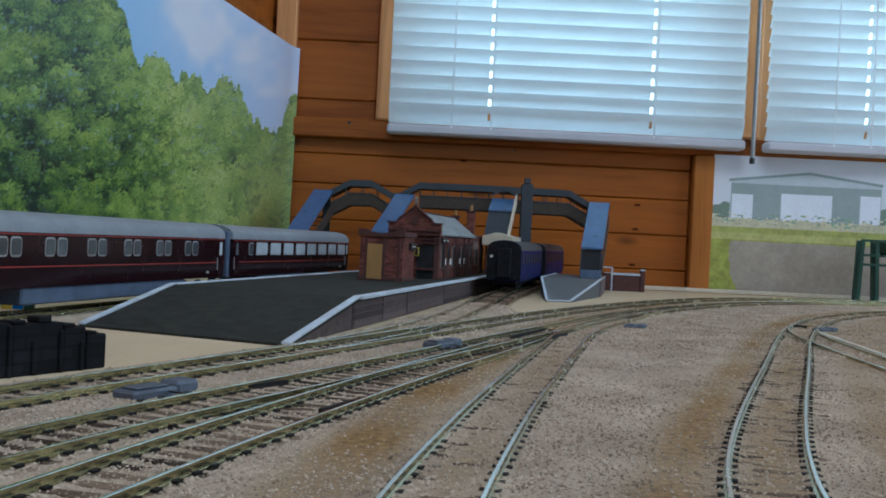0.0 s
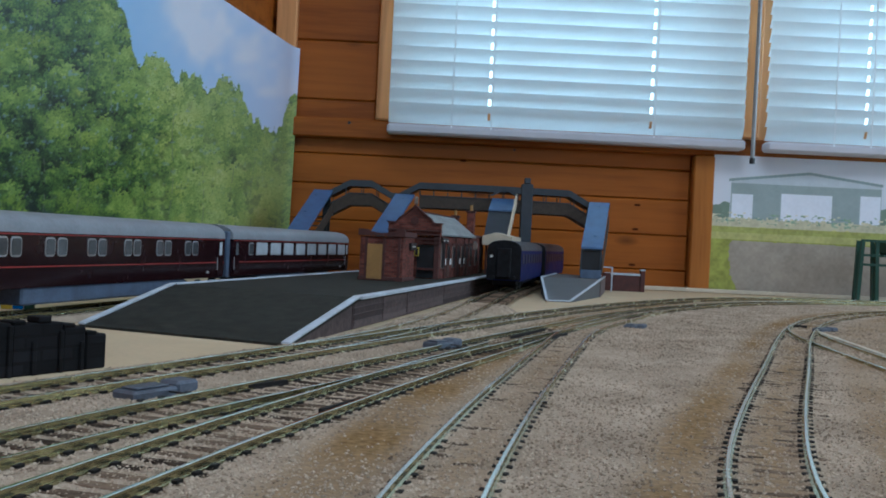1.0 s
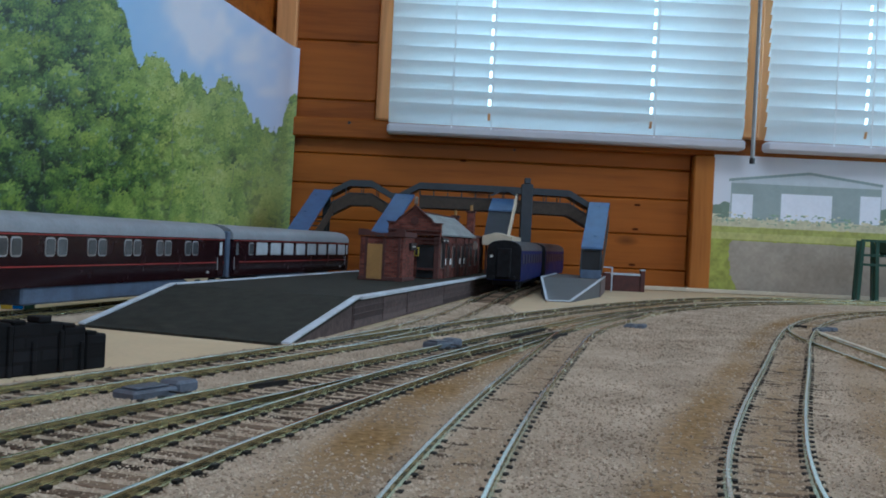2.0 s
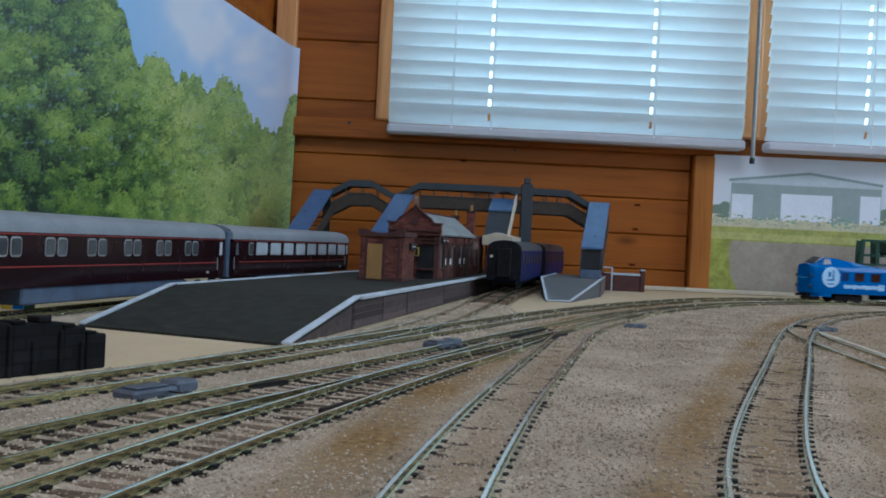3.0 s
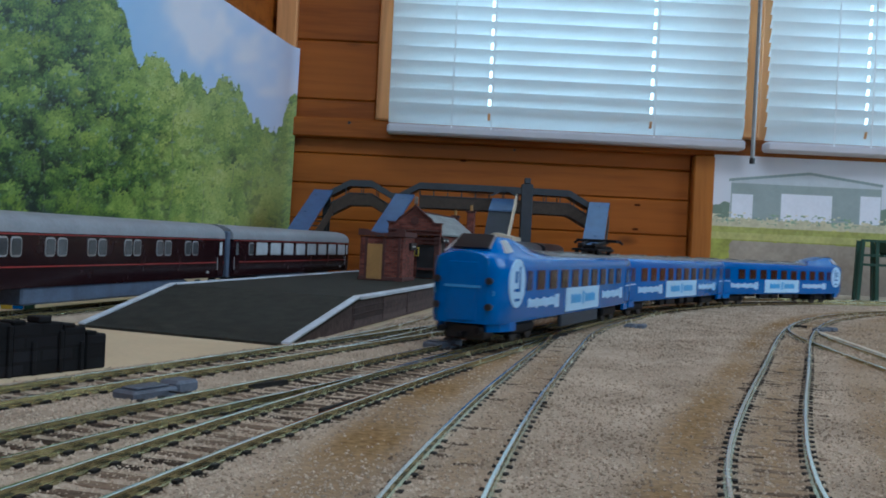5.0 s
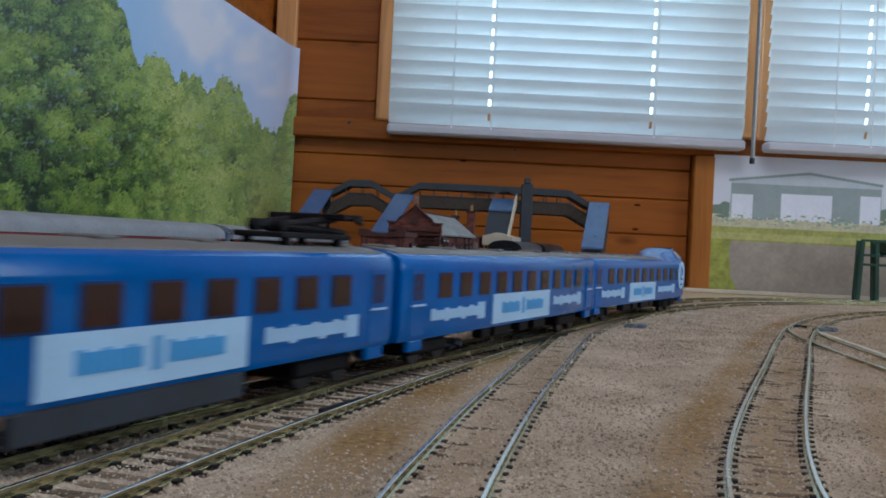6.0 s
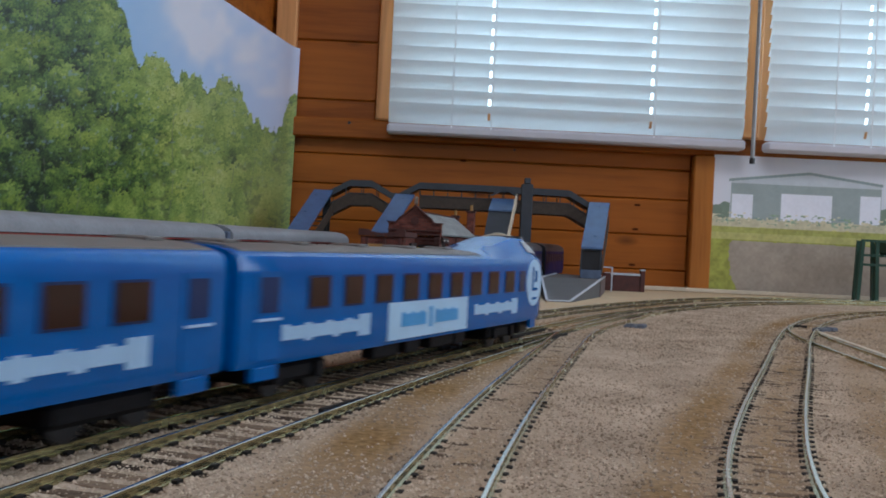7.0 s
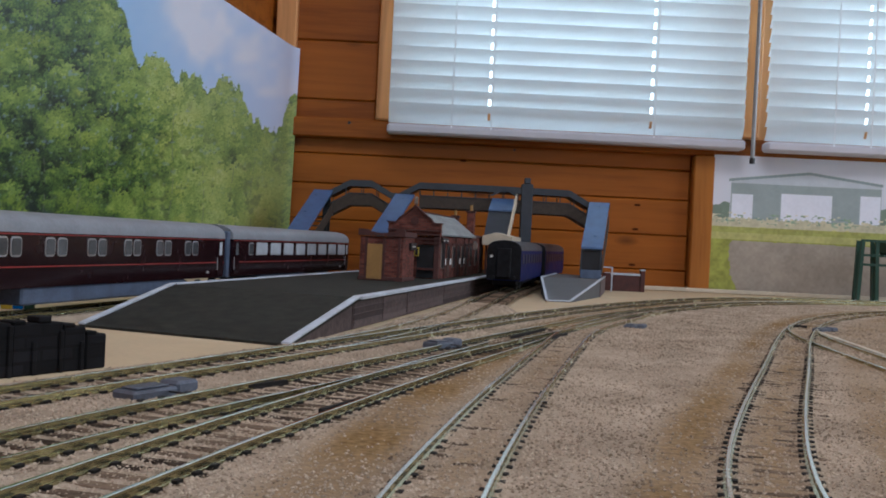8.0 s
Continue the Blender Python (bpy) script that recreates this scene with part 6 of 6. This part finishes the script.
def pantograph(c, x):
    p = part("pantograph", box((x - 0.0200, -0.0080, 0.0408), (x + 0.0200, 0.0080, 0.0424), 0.0004), M_BLACK, c, "folded black pantograph")
    for s in (-1, 1):
        part("lower_arm", tube((x - 0.0180, s * 0.0060, 0.0428), (x + 0.0150, s * 0.0040, 0.0440), 0.0012, 8), M_BLACK, p)
        part("upper_arm", tube((x + 0.0150, s * 0.0040, 0.0442), (x - 0.0120, s * 0.0062, 0.0468), 0.0011, 8), M_BLACK, p)
        part("knee", disc((x + 0.0150, s * 0.0040, 0.0441), 0.0017, 0.0026, "y", 10), M_BLACK, p)
        part("contact_strip", box((x - 0.0120 + s * 0.0050 - 0.0012, -0.0125, 0.0464), (x - 0.0120 + s * 0.0050 + 0.0012, 0.0125, 0.0482), 0.0003), M_BLACK, p)
        part("horn", tube((x - 0.0120, s * 0.0124, 0.0473), (x - 0.0120, s * 0.0150, 0.0456), 0.0008, 6), M_BLACK, p)
        for y in (-0.0060, 0.0060):
            part("insulator", tube((x + s * 0.015, y, 0.0385), (x + s * 0.015, y, 0.0409), 0.0015, 8), M_BLACK, p)
    part("crosspiece", tube((x - 0.0180, -0.0062, 0.0428), (x - 0.0180, 0.0062, 0.0428), 0.0012, 8), M_BLACK, p)
    part("crosspiece", tube((x - 0.0170, -0.0112, 0.0470), (x - 0.0070, -0.0112, 0.0470), 0.0007, 6), M_BLACK, p)
    part("crosspiece", tube((x - 0.0170, 0.0112, 0.0470), (x - 0.0070, 0.0112, 0.0470), 0.0007, 6), M_BLACK, p)
    part("spring_box", box((x - 0.0040, -0.0050, 0.0425), (x + 0.0090, 0.0050, 0.0446), 0.0005), M_BLACK, p)


LEAD = blue_car("cab", "bright blue leading train car with raised cab and pantograph", True)
pantograph(LEAD, -0.088)
MIDDLE = blue_car("mid", "bright blue middle train car with printed white panel")
TAIL = blue_car("cab", "bright blue trailing train car with raised cab")


def motions():
    line = smooth_line(RUNNING, 0.002)
    s = np.arange(len(line)) * 0.002

    def at(v):
        if v < 0:
            d = (line[0] - line[5]) / np.hypot(*(line[0] - line[5]))
            return line[0] - d * v
        if v > s[-1]:
            d = (line[-1] - line[-6]) / np.hypot(*(line[-1] - line[-6]))
            return line[-1] + d * (v - s[-1])
        return np.array([np.interp(v, s, line[:, 0]), np.interp(v, s, line[:, 1])])
    for car, back, flip in ((LEAD, 0.5, False), (MIDDLE, 1.5, False), (TAIL, 2.5, True)):
        rows = []
        for i in range(81):
            t = i * 0.1
            v = NOSE_AT - SPEED * t + CAR * back + float(np.interp(t, [q[0] for q in DRIFT], [q[1] for q in DRIFT]))
            a, b = at(v - 0.085), at(v + 0.085)
            c = (a + b) / 2
            d = b - a if flip else a - b
            rows.append((t, Matrix.Translation((c[0], c[1], RAIL_TOP)) @ Matrix.Rotation(math.atan2(d[1], d[0]), 4, "Z")))
        walk(car, rows)


motions()
